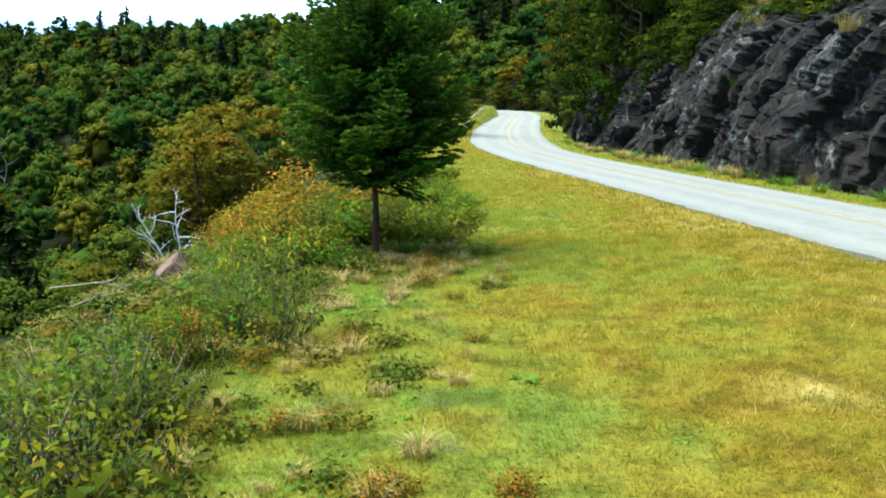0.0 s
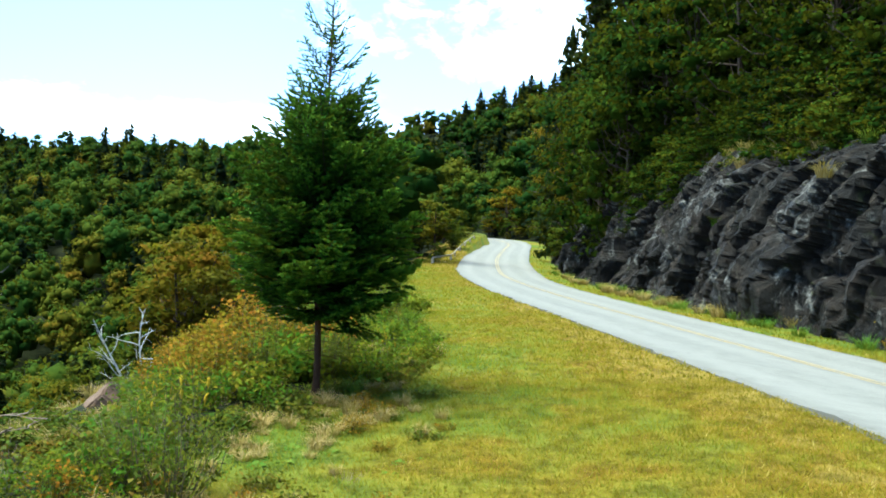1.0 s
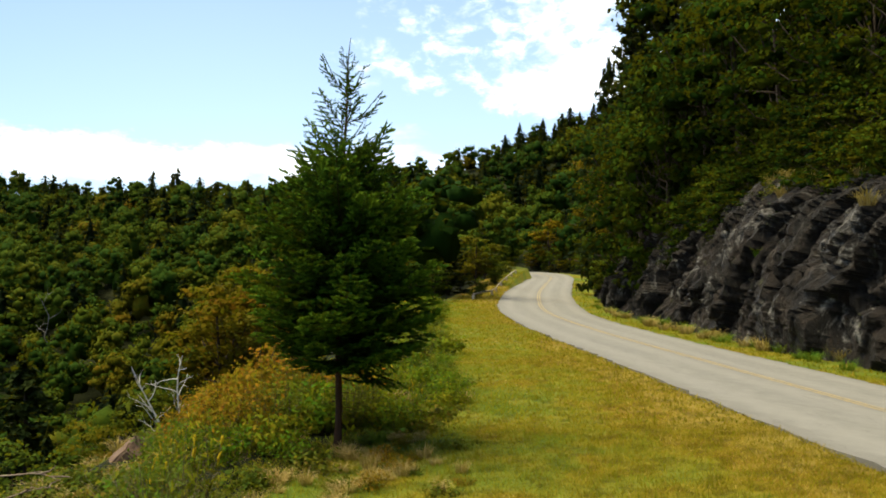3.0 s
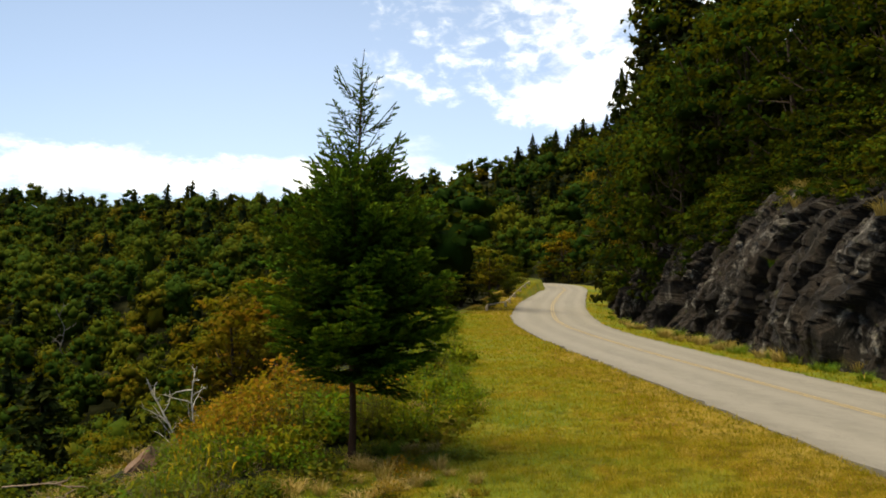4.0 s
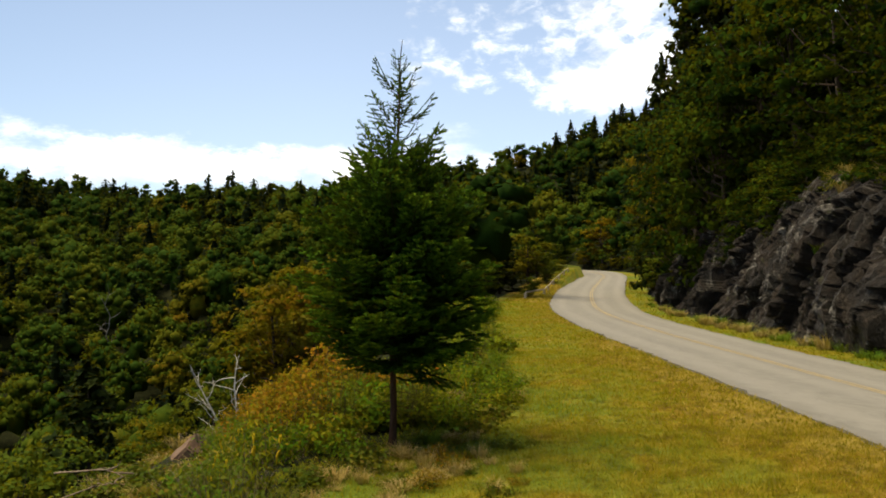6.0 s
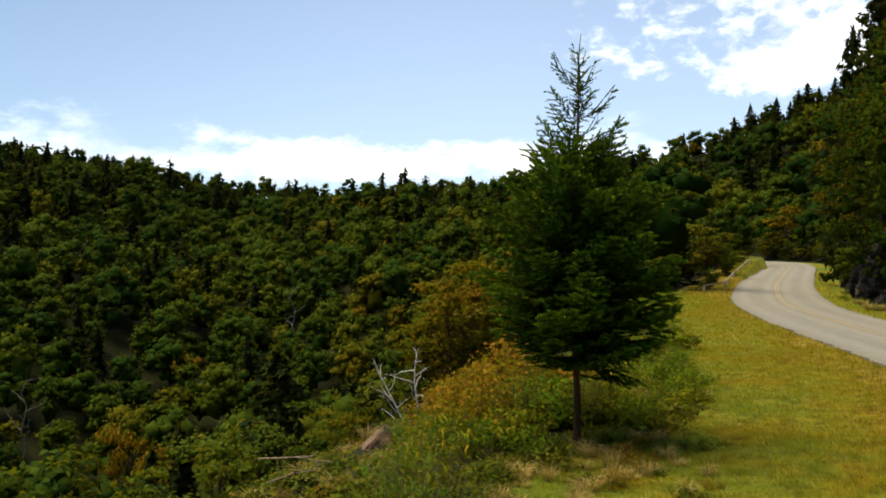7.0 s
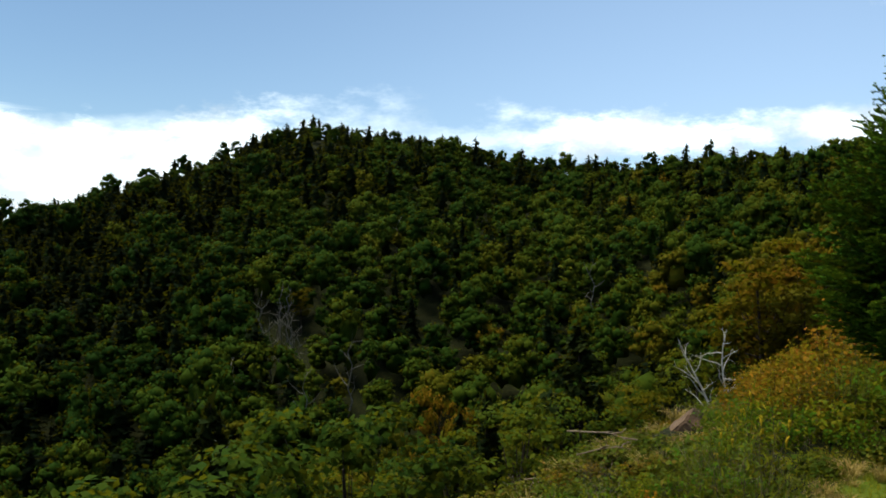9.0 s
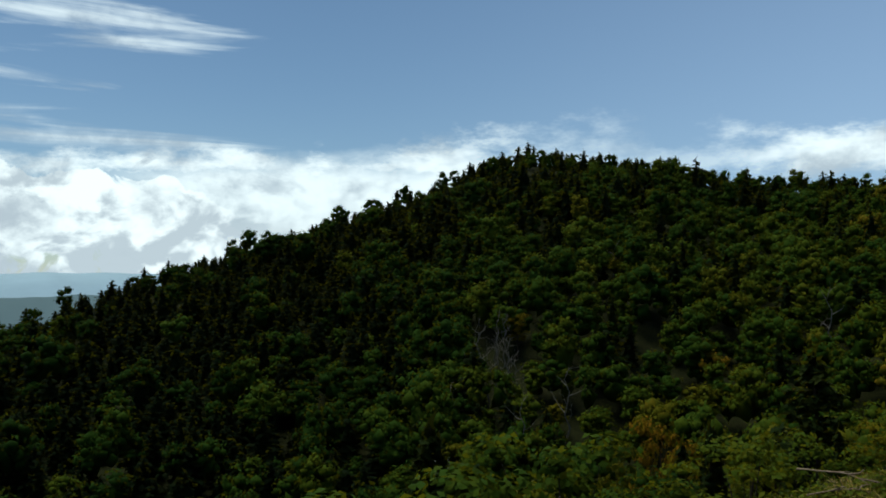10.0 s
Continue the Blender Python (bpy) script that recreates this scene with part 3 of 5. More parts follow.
def ribbon(u0, u1, lift, depth, name, mat, wobble=0.0):
    """A strip along the road between two offsets, with sides."""
    rng = np.random.default_rng(4)
    L = LINE[::1]
    n = len(L)
    wl_, wr_ = (rng.normal(0, wobble, n) if wobble else np.zeros(n) for _ in range(2))
    cols = []
    us = np.linspace(u0, u1, 7 if depth > 0.1 else 2)
    for j, u in enumerate(us):
        uu = u + (wl_ if j == 0 else wr_ if j == len(us) - 1 else 0)
        p = L[:, :2] + LINE_RIGHT * np.reshape(uu + np.zeros(n), (-1, 1))
        cols.append(np.column_stack([p, L[:, 2] - L[:, 3] * (uu + np.zeros(n)) + lift]))
    lo0, lo1 = cols[0] - [0, 0, depth], cols[-1] - [0, 0, depth]
    cols = [lo0] + cols + [lo1]
    v = np.concatenate(cols)
    k = np.arange(n - 1)
    f = np.concatenate([np.stack([a * n + k, (a + 1) * n + k, (a + 1) * n + k + 1, a * n + k + 1], 1) for a in range(len(cols) - 1)])
    across = np.concatenate([np.full(n, q) for q in (us[0], *us, us[-1])])
    return mesh_np(name, v, f, [mat], False, {"across": across})


build_ground()
tagged(new("road", ribbon(-HALF, HALF, 0.0, 0.4, "road", M_ROAD, 0.06)), "pale worn asphalt two-lane mountain road", "road", kind="structure")
for off in (-0.13, 0.05):
    tagged(new("trim_center_line", ribbon(off, off + 0.08, 0.005, 0.003, "center_line", M_PAINT)), "worn yellow centre line painted on asphalt", "road marking", kind="structure")


# ---- rock cut ----
def facets(s, z, gap_s, gap_z, dip, seed, steep):
    """Broken planes: each point belongs to the nearest block of a dipping, jittered set, and each block has its own tilt."""
    c, n = np.cos(np.radians(dip)), np.sin(np.radians(dip))
    a, b = (s * c + z * n) / gap_s, (-s * n + z * c) / gap_z
    best, off = np.full(len(s), 1e9), np.zeros(len(s))

    def h(i, j, k):
        v = np.sin(i * 127.1 + j * 311.7 + (seed + k) * 74.7) * 43758.5453
        return v - np.floor(v)
    ia, ib = np.floor(a), np.floor(b)
    for da in (-1, 0, 1):
        for db in (-1, 0, 1):
            i, j = ia + da, ib + db
            pa, pb = i + h(i, j, 0), j + h(i, j, 1)
            d = np.abs(a - pa) ** 2.2 + np.abs(b - pb) ** 2.2
            plane = h(i, j, 2) - 0.5 + steep * ((a - pa) * (h(i, j, 3) - 0.5) + (b - pb) * (h(i, j, 4) - 0.75))
            off = np.where(d < best, plane, off)
            best = np.minimum(best, d)
    return off


def rock_points(s, v):
    """Points of the rock cut: s metres along y, v from 0 at the foot to 1 at the brink."""
    s, v = np.asarray(s, float), np.asarray(v, float)
    i = np.abs(LINE[:, 1][None] - s[:, None]).argmin(1)
    h = np.interp(s, ROCK_H[:, 0], ROCK_H[:, 1]) + 0.8 + 0.5 * vnoise(s, s * 0, 4.0, 15)
    foot = HALF + 2.1 + 0.45 * vnoise(s, s * 0, 6.0, 14)
    z = LINE[i, 2] - LINE[i, 3] * HALF - 0.25 + h * v
    back = 0.25 + h * 0.34 * v + 0.9 * v ** 4
    ws, wz = s + 0.5 * vnoise(s, z, 1.6, 21) + 0.15 * vnoise(s, z, 0.6, 23), z + 0.4 * vnoise(s, z, 1.3, 22) + 0.12 * vnoise(s, z, 0.5, 24)
    d = 1.5 * facets(ws, wz, 7.5, 2.6, -48, 3, 0.9) + 0.75 * facets(ws, wz, 4.2, 1.15, -60, 7, 0.9) + 0.27 * facets(ws, wz, 2.4, 0.5, -66, 12, 0.8)
    p, q = 0.78 * ws - 0.62 * wz, 0.62 * ws + 0.78 * wz
    d += 0.16 * vnoise(s, z * 0.4, 0.5, 31) + 0.10 * vnoise(p, q * 0.6, 0.26, 32) + 0.06 * vnoise(q, p, 0.15, 33)
    split = np.maximum(0, 0.14 - np.abs(vnoise(ws - 0.25 * wz, wz * 0.22, 0.75, 52))) / 0.14
    d -= 0.38 * split
    d += 0.7 * vnoise(s, z, 7.0, 41)
    gap = np.maximum(0, 0.16 - np.abs(vnoise(ws * 0.8 - wz * 0.75, wz * 0.5, 1.5, 51))) / 0.16
    d -= 0.55 * gap
    amt = np.clip(0.35 + 3 * v, 0, 1) * np.clip(0.3 + 4 * (1 - v), 0, 1) * np.clip(h / 4, 0, 1)
    d = d * amt
    return np.stack([LINE[i, 0] + LINE_RIGHT[i, 0] * (foot + back - d), s + LINE_RIGHT[i, 1] * -d, z + 0.25 * d * v], 1)


def build_rock():
    S, V = np.arange(-4, 79.5, 0.125), np.linspace(0, 1, 92)
    gs, gv = np.meshgrid(S, V, indexing="ij")
    v = rock_points(gs.ravel(), gv.ravel())
    n = len(V)
    i = (np.arange(len(S) - 1)[:, None] * n + np.arange(n - 1)[None]).ravel()
    f = np.stack([i, i + 1, i + n + 1, i + n], 1)
    f = np.concatenate([f[:, [0, 1, 2]], f[:, [0, 2, 3]]])
    tagged(new("rock_face", mesh_np("rock_face", v, f, [M_ROCK], False)), "dark jagged rock cut with pale streaks beside the road", "rock face", kind="structure")


build_rock()


# ---- trees ----
def ico(level):
    bm = bmesh.new()
    bmesh.ops.create_icosphere(bm, subdivisions=level, radius=1)
    v = np.array([tuple(p.co) for p in bm.verts])
    f = np.array([[p.index for p in q.verts] for q in bm.faces])
    bm.free()
    return v, f


ICO1, ICO2 = ico(1), ico(2)


def broadleaf(rng, h, spread, quads, leaf, low=0.36, lobes_n=20, jitter=0.45):
    """Trunk and crown of a broadleaved tree, foot at the origin: flat clumps of leaves round ragged inner masses."""
    wood, crown = Soup(), Soup()
    bend = rng.normal(0, 0.05 * h, 2)
    zs = np.linspace(-0.6, h * 0.8, 5)
    line = np.stack([bend[0] * (zs / h) ** 2, bend[1] * (zs / h) ** 2, zs], 1)
    wood.tube(line, np.linspace(0.022 * h, 0.005 * h, 5), 6)
    lobes = []
    mid, half = (low + 1.0) / 2, (1.0 - low) / 2
    for i in range(lobes_n):
        f = (i + 0.5) / lobes_n
        zz = low + (0.93 - low) * f
        rad = spread * math.sqrt(max(0.04, 1 - ((zz - mid) / (half * 1.08)) ** 2)) * rng.uniform(0.35, 0.95)
        a = i * 2.4 + rng.uniform(-0.6, 0.6)
        lobes.append((np.array([math.cos(a) * rad, math.sin(a) * rad, (zz + rng.uniform(-0.04, 0.04)) * h]), spread * rng.uniform(0.20, 0.42)))
    lobes.append((np.array([bend[0] * 0.6, bend[1] * 0.6, h * 0.90]), spread * 0.3))
    tot = sum(r * r for _, r in lobes)
    for c, r in lobes:
        start = np.array([line[2][0], line[2][1], min(c[2] - r * 0.5, h * 0.62) * 0.8])
        wood.tube([start, (start + c) / 2 + [0, 0, -0.05 * h], c], [0.006 * h, 0.004 * h, 0.001 * h], 3)
        sv, sf = ICO2
        core = c + sv * rng.uniform(0.10, 0.40, (len(sv), 1)) * r * [1.15, 1.15, 0.70]
        crown.add(core, sf, 0, sv + 0.5 * (core - [bend[0] * 0.5, bend[1] * 0.5, h * mid]) / [spread, spread, half * h])
        m = max(6, int(quads * r * r / tot))
        n = ball_points(m, rng)
        n[:, 2] = np.where(n[:, 2] < -0.35, -n[:, 2], n[:, 2])
        rad = r * rng.uniform(0.25, 1.2, m)[:, None] ** 0.7
        p = c + n * rad * [1.15, 1.15, 0.62]
        body = (p - [bend[0] * 0.5, bend[1] * 0.5, h * mid]) / [spread, spread, half * h]
        crown.leaves(p, n * 0.7 + [0, 0, 0.6], leaf, leaf * 0.7, rng, 0, 0.1, jitter, n + 0.7 * body, 0.35)
    return wood, crown


def dome(rng, h, spread, quads, leaf):
    """Crown of a tree in the far woods: a mound of overlapping leafy clumps."""
    crown = Soup()
    m = int(rng.integers(15, 21))
    way = ball_points(m, rng)
    way[:, 2] = np.abs(way[:, 2]) * 1.3 - 0.40
    way /= np.linalg.norm(way, axis=1, keepdims=True)
    ax, mid = np.array([spread, spread, h * 0.40]), np.array([0, 0, h * 0.56])
    sv, sf = ICO2
    lv, lf = ICO1
    crown.add(mid - [0, 0, 0.10 * h] + sv * rng.uniform(0.22, 0.60, (len(sv), 1)) * ax, sf, 0, sv)
    for d in [*way, np.array([0.0, 0, 0.8])]:
        r = spread * rng.uniform(0.26, 0.46)
        c = mid + d * ax * rng.uniform(0.50, 0.82)
        crown.add(c + lv * rng.uniform(0.40, 0.80, (len(lv), 1)) * r * [1, 1, 0.85], lf, 0, lv + 0.35 * (c + lv * r - mid) / ax)
        k = quads // (m + 1)
        n = ball_points(k, rng)
        n[:, 2] = np.where(n[:, 2] < -0.15, -n[:, 2], n[:, 2])
        p = c + n * r * rng.uniform(0.75, 1.2, (k, 1)) * [1, 1, 0.85]
        crown.leaves(p, n + [0, 0, 0.2], leaf, leaf * 0.75, rng, 0, 0.0, 0.4, n + 0.35 * (p - mid) / ax, 0.3)
    return None, crown


def far_spruce(rng, h, spread):
    """Crown of a spruce in the far woods: a narrow core hung with uneven drooping sprays."""
    crown = Soup()
    m = 7
    ang = np.linspace(0, 2 * np.pi, m, endpoint=False)
    for k in range(5):
        f = k / 5
        rr = 0.72 * spread * (1 - f) ** 0.8 * rng.uniform(0.55, 1.2, m)
        v = np.concatenate([[[0, 0, h * (0.14 + 0.84 * min(1, f + 0.3))]], np.stack([np.cos(ang + k) * rr, np.sin(ang + k) * rr, h * (0.06 + 0.86 * f) - 0.04 * h * rng.random(m)], 1)])
        crown.add(v, [[0, 1 + j, 1 + (j + 1) % m] for j in range(m)])
    for i in range(30):
        f = (i + rng.uniform(-1, 1)) / 30 % 1.0
        L, a = spread * (1 - f) ** 0.7 * rng.uniform(0.6, 1.2) + 0.30, i * 2.39996 + rng.uniform(-0.4, 0.4)
        way, across = np.array([math.cos(a), math.sin(a), 0]), np.array([-math.sin(a), math.cos(a), 0])
        k = 5 + int(4 * (1 - f))
        t = rng.uniform(0.25, 1.0, k)
        p = way * (L * t)[:, None] + across * (rng.normal(0, 0.2, k) * L * (1.15 - t))[:, None]
        p[:, 2] += h * (0.08 + 0.90 * f) - 0.28 * L * t - np.abs(rng.normal(0, 0.2, k))
        crown.leaves(p, np.array([0, 0, 1.0]) + way * 0.4 + rng.normal(0, 0.1, (k, 3)), 1.15 - 0.35 * f, 0.75 - 0.2 * f, rng, 0, 0.3, 0.4)
    crown.leaves(np.array([[0, 0, h * q] for q in (0.95, 0.99)]), np.tile([1.0, 0, 0.2], (2, 1)), 0.9, 0.2, rng, 0, 1.5, 0.8)
    return None, crown


def big_spruce(rng, h, spread, boughs, leaf):
    """Trunk and crown of a full-grown spruce: uneven drooping boughs hung with flat sprays, thinning to a spire."""
    wood, crown = Soup(), Soup()
    wood.tube([(0, 0, -0.6), (0.01 * h, 0, h * 0.5), (0, 0, h * 0.99)], [0.016 * h, 0.009 * h, 0.002 * h], 7)
    for i in range(boughs):
        f = ((i + rng.uniform(-1.5, 1.5)) / boughs) % 1.0
        z = h * (0.08 + 0.90 * f)
        L = spread * (1 - f) ** 0.75 * rng.uniform(0.55, 1.18) + 0.012 * h
        a = i * 2.39996 + rng.uniform(-0.5, 0.5)
        way, across = np.array([math.cos(a), math.sin(a), 0]), np.array([-math.sin(a), math.cos(a), 0])
        sag = rng.uniform(0.12, 0.42) * (1 - 0.9 * f)
        ts = np.linspace(0, 1, 4)
        wood.tube(way * L * ts[:, None] + np.stack([0 * ts, 0 * ts, z - sag * L * ts + 0.16 * L * ts ** 3], 1), np.linspace(0.004 * h, 0.001 * h, 4) * (1.1 - f), 3)
        k = int(10 + 5.0 * L / leaf)
        t = rng.uniform(0.12, 1.0, k) ** 0.8
        off = rng.normal(0, 0.17, k) * L * (1.12 - t)
        p = way * (L * t)[:, None] + across * off[:, None]
        p[:, 2] += z - sag * L * t + 0.16 * L * t ** 3 - np.abs(rng.normal(0, 0.35, k)) * leaf
        n = np.array([0, 0, 1.0]) + way * 0.35 + rng.normal(0, 0.1, (k, 3))
        crown.leaves(p, n, leaf * 1.25, leaf * 0.55, rng, 0, 0.35, 0.5)
    crown.leaves(np.array([[0, 0, h * q] for q in (0.95, 0.97, 0.985, 1.0)]), np.tile([1.0, 0, 0.2], (4, 1)), leaf * 1.6, leaf * 0.4, rng, 0, 1.5, 0.8)
    return wood, crown


rng = np.random.default_rng(11)


def far_woods():
    """The woods on the far slopes, too many to count."""
    g = np.random.default_rng(21)
    kinds = []
    for i in range(6):
        w, c = dome(g, g.uniform(9.0, 11.0), g.uniform(2.6, 3.8), 225, 0.56)
        kinds.append((np.concatenate(c.v), c.t, c.q, 0, np.concatenate(c.face)))
    for i in range(4):
        w, c = far_spruce(g, 10.0, g.uniform(2.3, 3.2))
        kinds.append((np.concatenate(c.v), c.t, c.q, 1, None))
    kinds = [(v, np.concatenate(t) if t else np.zeros((0, 3), int), np.concatenate(q) if q else np.zeros((0, 4), int), k, fc) for v, t, q, k, fc in kinds]
    step = 5.0
    gx, gy = np.meshgrid(np.arange(-400, 120, step), np.arange(-40, 420, step))
    x, y = gx.ravel() + g.uniform(-2.3, 2.3, gx.size), gy.ravel() + g.uniform(-2.3, 2.3, gx.size)
    ex, ey = np.meshgrid(np.arange(-400, -60, 6.2), np.arange(-40, 240, 6.2))
    ex, ey = ex.ravel() + g.uniform(-3, 3, ex.size), ey.ravel() + g.uniform(-3, 3, ex.size)
    west = (np.degrees(np.arctan2(ex, ey)) < -44) & (np.hypot(ex, ey) > 85)
    x, y = np.concatenate([x, ex[west]]), np.concatenate([y, ey[west]])
    r, az = np.hypot(x, y), np.degrees(np.arctan2(x, y))
    cr = np.interp(az, CREST[:, 0], CREST[:, 2])
    u, near = road_frame(x, y)
    keep = (r > 66) & (r < cr + 12) & (az > -84) & (az < 14) & (np.abs(u) > 7) & ~((u > 0) & (y < 125) & (x > 0)) & ~((np.abs(u) < 7.5) & (near < len(LINE) - 1))
    x, y, r, az, cr = x[keep], y[keep], r[keep], az[keep], cr[keep]
    z = height(x, y)
    # a thin place on the west hill, where only dead trunks stand
    low = np.degrees(np.arctan2(z + 4.0 - 1.75, r))
    thin = (az > -46.4) & (az < -43.0) & (low > -7.5) & (low < -2.0) & (g.random(len(x)) < 0.72)
    x, y, z, r, az, cr = (q[~thin] for q in (x, y, z, r, az, cr))
    out = {0: Soup(), 1: Soup()}
    tint = {0: [], 1: []}
    clump = vnoise(x, y, 45, 31)
    knot = vnoise(x, y, 16, 37) + 0.5 * vnoise(x, y, 7, 38)
    up = np.clip((r - 95) / (cr - 95), 0, 1)
    for i in range(len(x)):
        # extra spruces in the west also stand in for the hill's shade
        p_con = 0.07 + 0.50 * min(1.0, max(0, up[i] - 0.55) / 0.35) + (0.9 * max(0, up[i] - 0.42) if az[i] < -36 else 0) + 0.85 * float(np.interp(az[i], [-62, -47], [1, 0])) + 0.30 * max(-0.3, knot[i])
        con = g.random() < min(p_con, (0.86 if az[i] < -44 else 0.5) if up[i] > 0.86 else 0.92)
        kd = kinds[6 + g.integers(4)] if con else kinds[g.integers(6)]
        s = g.uniform(0.66, 1.34) * ((0.85 if az[i] < -55 else 0.95) if con else 0.92) * (0.72 if up[i] > 0.85 and not con else 1.0)
        west = float(np.interp(az[i], [-56, -44], [1, 0])) if con else 0.0
        s *= (1 - 0.18 * west) * (0.64 if con and up[i] > 0.82 else 1)
        wd = (1.3 if con else 1) + 0.25 * west + (0.4 if con and up[i] > 0.82 else 0)
        a = g.uniform(0, 6.28)
        m = np.array([[math.cos(a), -math.sin(a), 0], [math.sin(a), math.cos(a), 0], [0, 0, 1]])
        v = kd[0] @ m.T * [s * wd * g.uniform(0.85, 1.2), s * wd * g.uniform(0.85, 1.2), s * g.uniform(0.8, 1.25)] + [x[i], y[i], z[i] - 0.3]
        k = kd[3]
        sp = out[k]
        if len(kd[1]):
            sp.t.append(kd[1] + sp.n)
        if len(kd[2]):
            sp.q.append(kd[2] + sp.n)
        sp.v.append(v)
        if k == 0:
            sp.face.append(kd[4] @ m.T)
        sp.n += len(v)
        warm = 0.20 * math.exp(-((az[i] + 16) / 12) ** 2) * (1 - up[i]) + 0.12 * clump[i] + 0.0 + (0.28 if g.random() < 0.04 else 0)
        # lower tints put the shade of west hill and upper slopes into the leaves
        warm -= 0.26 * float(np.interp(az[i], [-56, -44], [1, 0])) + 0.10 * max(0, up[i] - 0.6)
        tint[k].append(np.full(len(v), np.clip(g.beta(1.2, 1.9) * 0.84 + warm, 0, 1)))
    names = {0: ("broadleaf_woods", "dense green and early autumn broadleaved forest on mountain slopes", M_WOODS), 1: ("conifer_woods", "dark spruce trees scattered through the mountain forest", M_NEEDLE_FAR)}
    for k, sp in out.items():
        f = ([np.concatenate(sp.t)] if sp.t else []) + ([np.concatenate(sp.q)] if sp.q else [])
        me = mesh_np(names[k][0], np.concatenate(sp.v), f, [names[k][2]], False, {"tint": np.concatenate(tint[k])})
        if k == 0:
            me.normals_split_custom_set_from_vertices(np.concatenate(sp.face).tolist())
        tagged(new(names[k][0], me), names[k][1], "forest", kind="stuff")
    return len(x)


far_woods()


# ---- the young fir on the verge ----
def fir_branch(rng, length, twig_gap, needles, sub, turn=0.12, needle=0.040, thick=0.30):
    """One bough along +x with side twigs and needles."""
    wood, leaf = Soup(), Soup()
    xs = np.linspace(0, length, 8)
    zs = -0.05 * length * np.sin(xs / length * np.pi) + turn * length * (xs / length) ** 3
    axis = np.stack([xs, 0.02 * length * np.sin(xs * 5), zs], 1)
    wood.tube(axis, np.linspace(0.011 * length + 0.002, 0.002, 8), 5)

    tints = []

    def brush(a, b, k, size):
        t = rng.random(k)[:, None]
        # fresh growth at the tips; lit sprays and dark inner crown tinted in too
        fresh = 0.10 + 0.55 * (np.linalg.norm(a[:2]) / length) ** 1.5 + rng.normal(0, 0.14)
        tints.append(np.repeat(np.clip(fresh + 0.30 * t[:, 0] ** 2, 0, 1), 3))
        c = a + (b - a) * t
        way = (b - a) / (np.linalg.norm(b - a) + 1e-9)
        n = rng.normal(0, 1, (k, 3))
        n -= (n @ way)[:, None] * way
        n /= np.linalg.norm(n, axis=1, keepdims=True) + 1e-9
        n[:, 2] = np.abs(n[:, 2]) * 0.8 - 0.15
        tip = c + (n * 0.75 + way * 0.75) * size * rng.uniform(0.7, 1.3, (k, 1))
        side = np.cross(n, way) * size * thick
        v = np.stack([c - side, c + side, tip], 1).reshape(-1, 3)
        leaf.add(v, np.arange(3 * k).reshape(k, 3))

    def at(x):
        return np.array([np.interp(x, xs, axis[:, i]) for i in range(3)])

    brush(at(length * 0.3), at(length), int(needles * 2.2), needle)
    for x in np.arange(0.16 * length, 0.97 * length, twig_gap):
        for side in (-1, 1):
            f = x / length
            tl = (0.30 * length * (1 - f) ** 0.7 + 0.07) * rng.uniform(0.7, 1.2)
            ang = radians(rng.uniform(38, 60))
            a = at(x)
            b = a + tl * np.array([math.cos(ang), side * math.sin(ang), rng.uniform(-0.12, 0.16)])
            wood.tube([a, b], [0.003, 0.001], 3)
            brush(a, b, int(needles * tl / 0.2), needle)
            for _ in range(sub):
                t = rng.uniform(0.25, 0.85)
                a2 = a + (b - a) * t
                an2 = ang + rng.choice([-1, 1]) * radians(rng.uniform(30, 55))
                b2 = a2 + tl * 0.42 * np.array([math.cos(an2), side * math.sin(an2), rng.uniform(-0.2, 0.25)])
                brush(a2, b2, int(needles * tl * 0.42 / 0.2), needle)
    both = Soup()
    for sp, k in ((wood, 0), (leaf, 1)):
        for t in sp.t:
            both.t.append(t + both.n), both.tm.append(np.full(len(t), k))
        for q in sp.q:
            both.q.append(q + both.n), both.qm.append(np.full(len(q), k))
        both.v += sp.v
        both.n += sp.n
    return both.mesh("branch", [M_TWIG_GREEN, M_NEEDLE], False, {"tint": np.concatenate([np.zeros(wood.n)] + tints)})


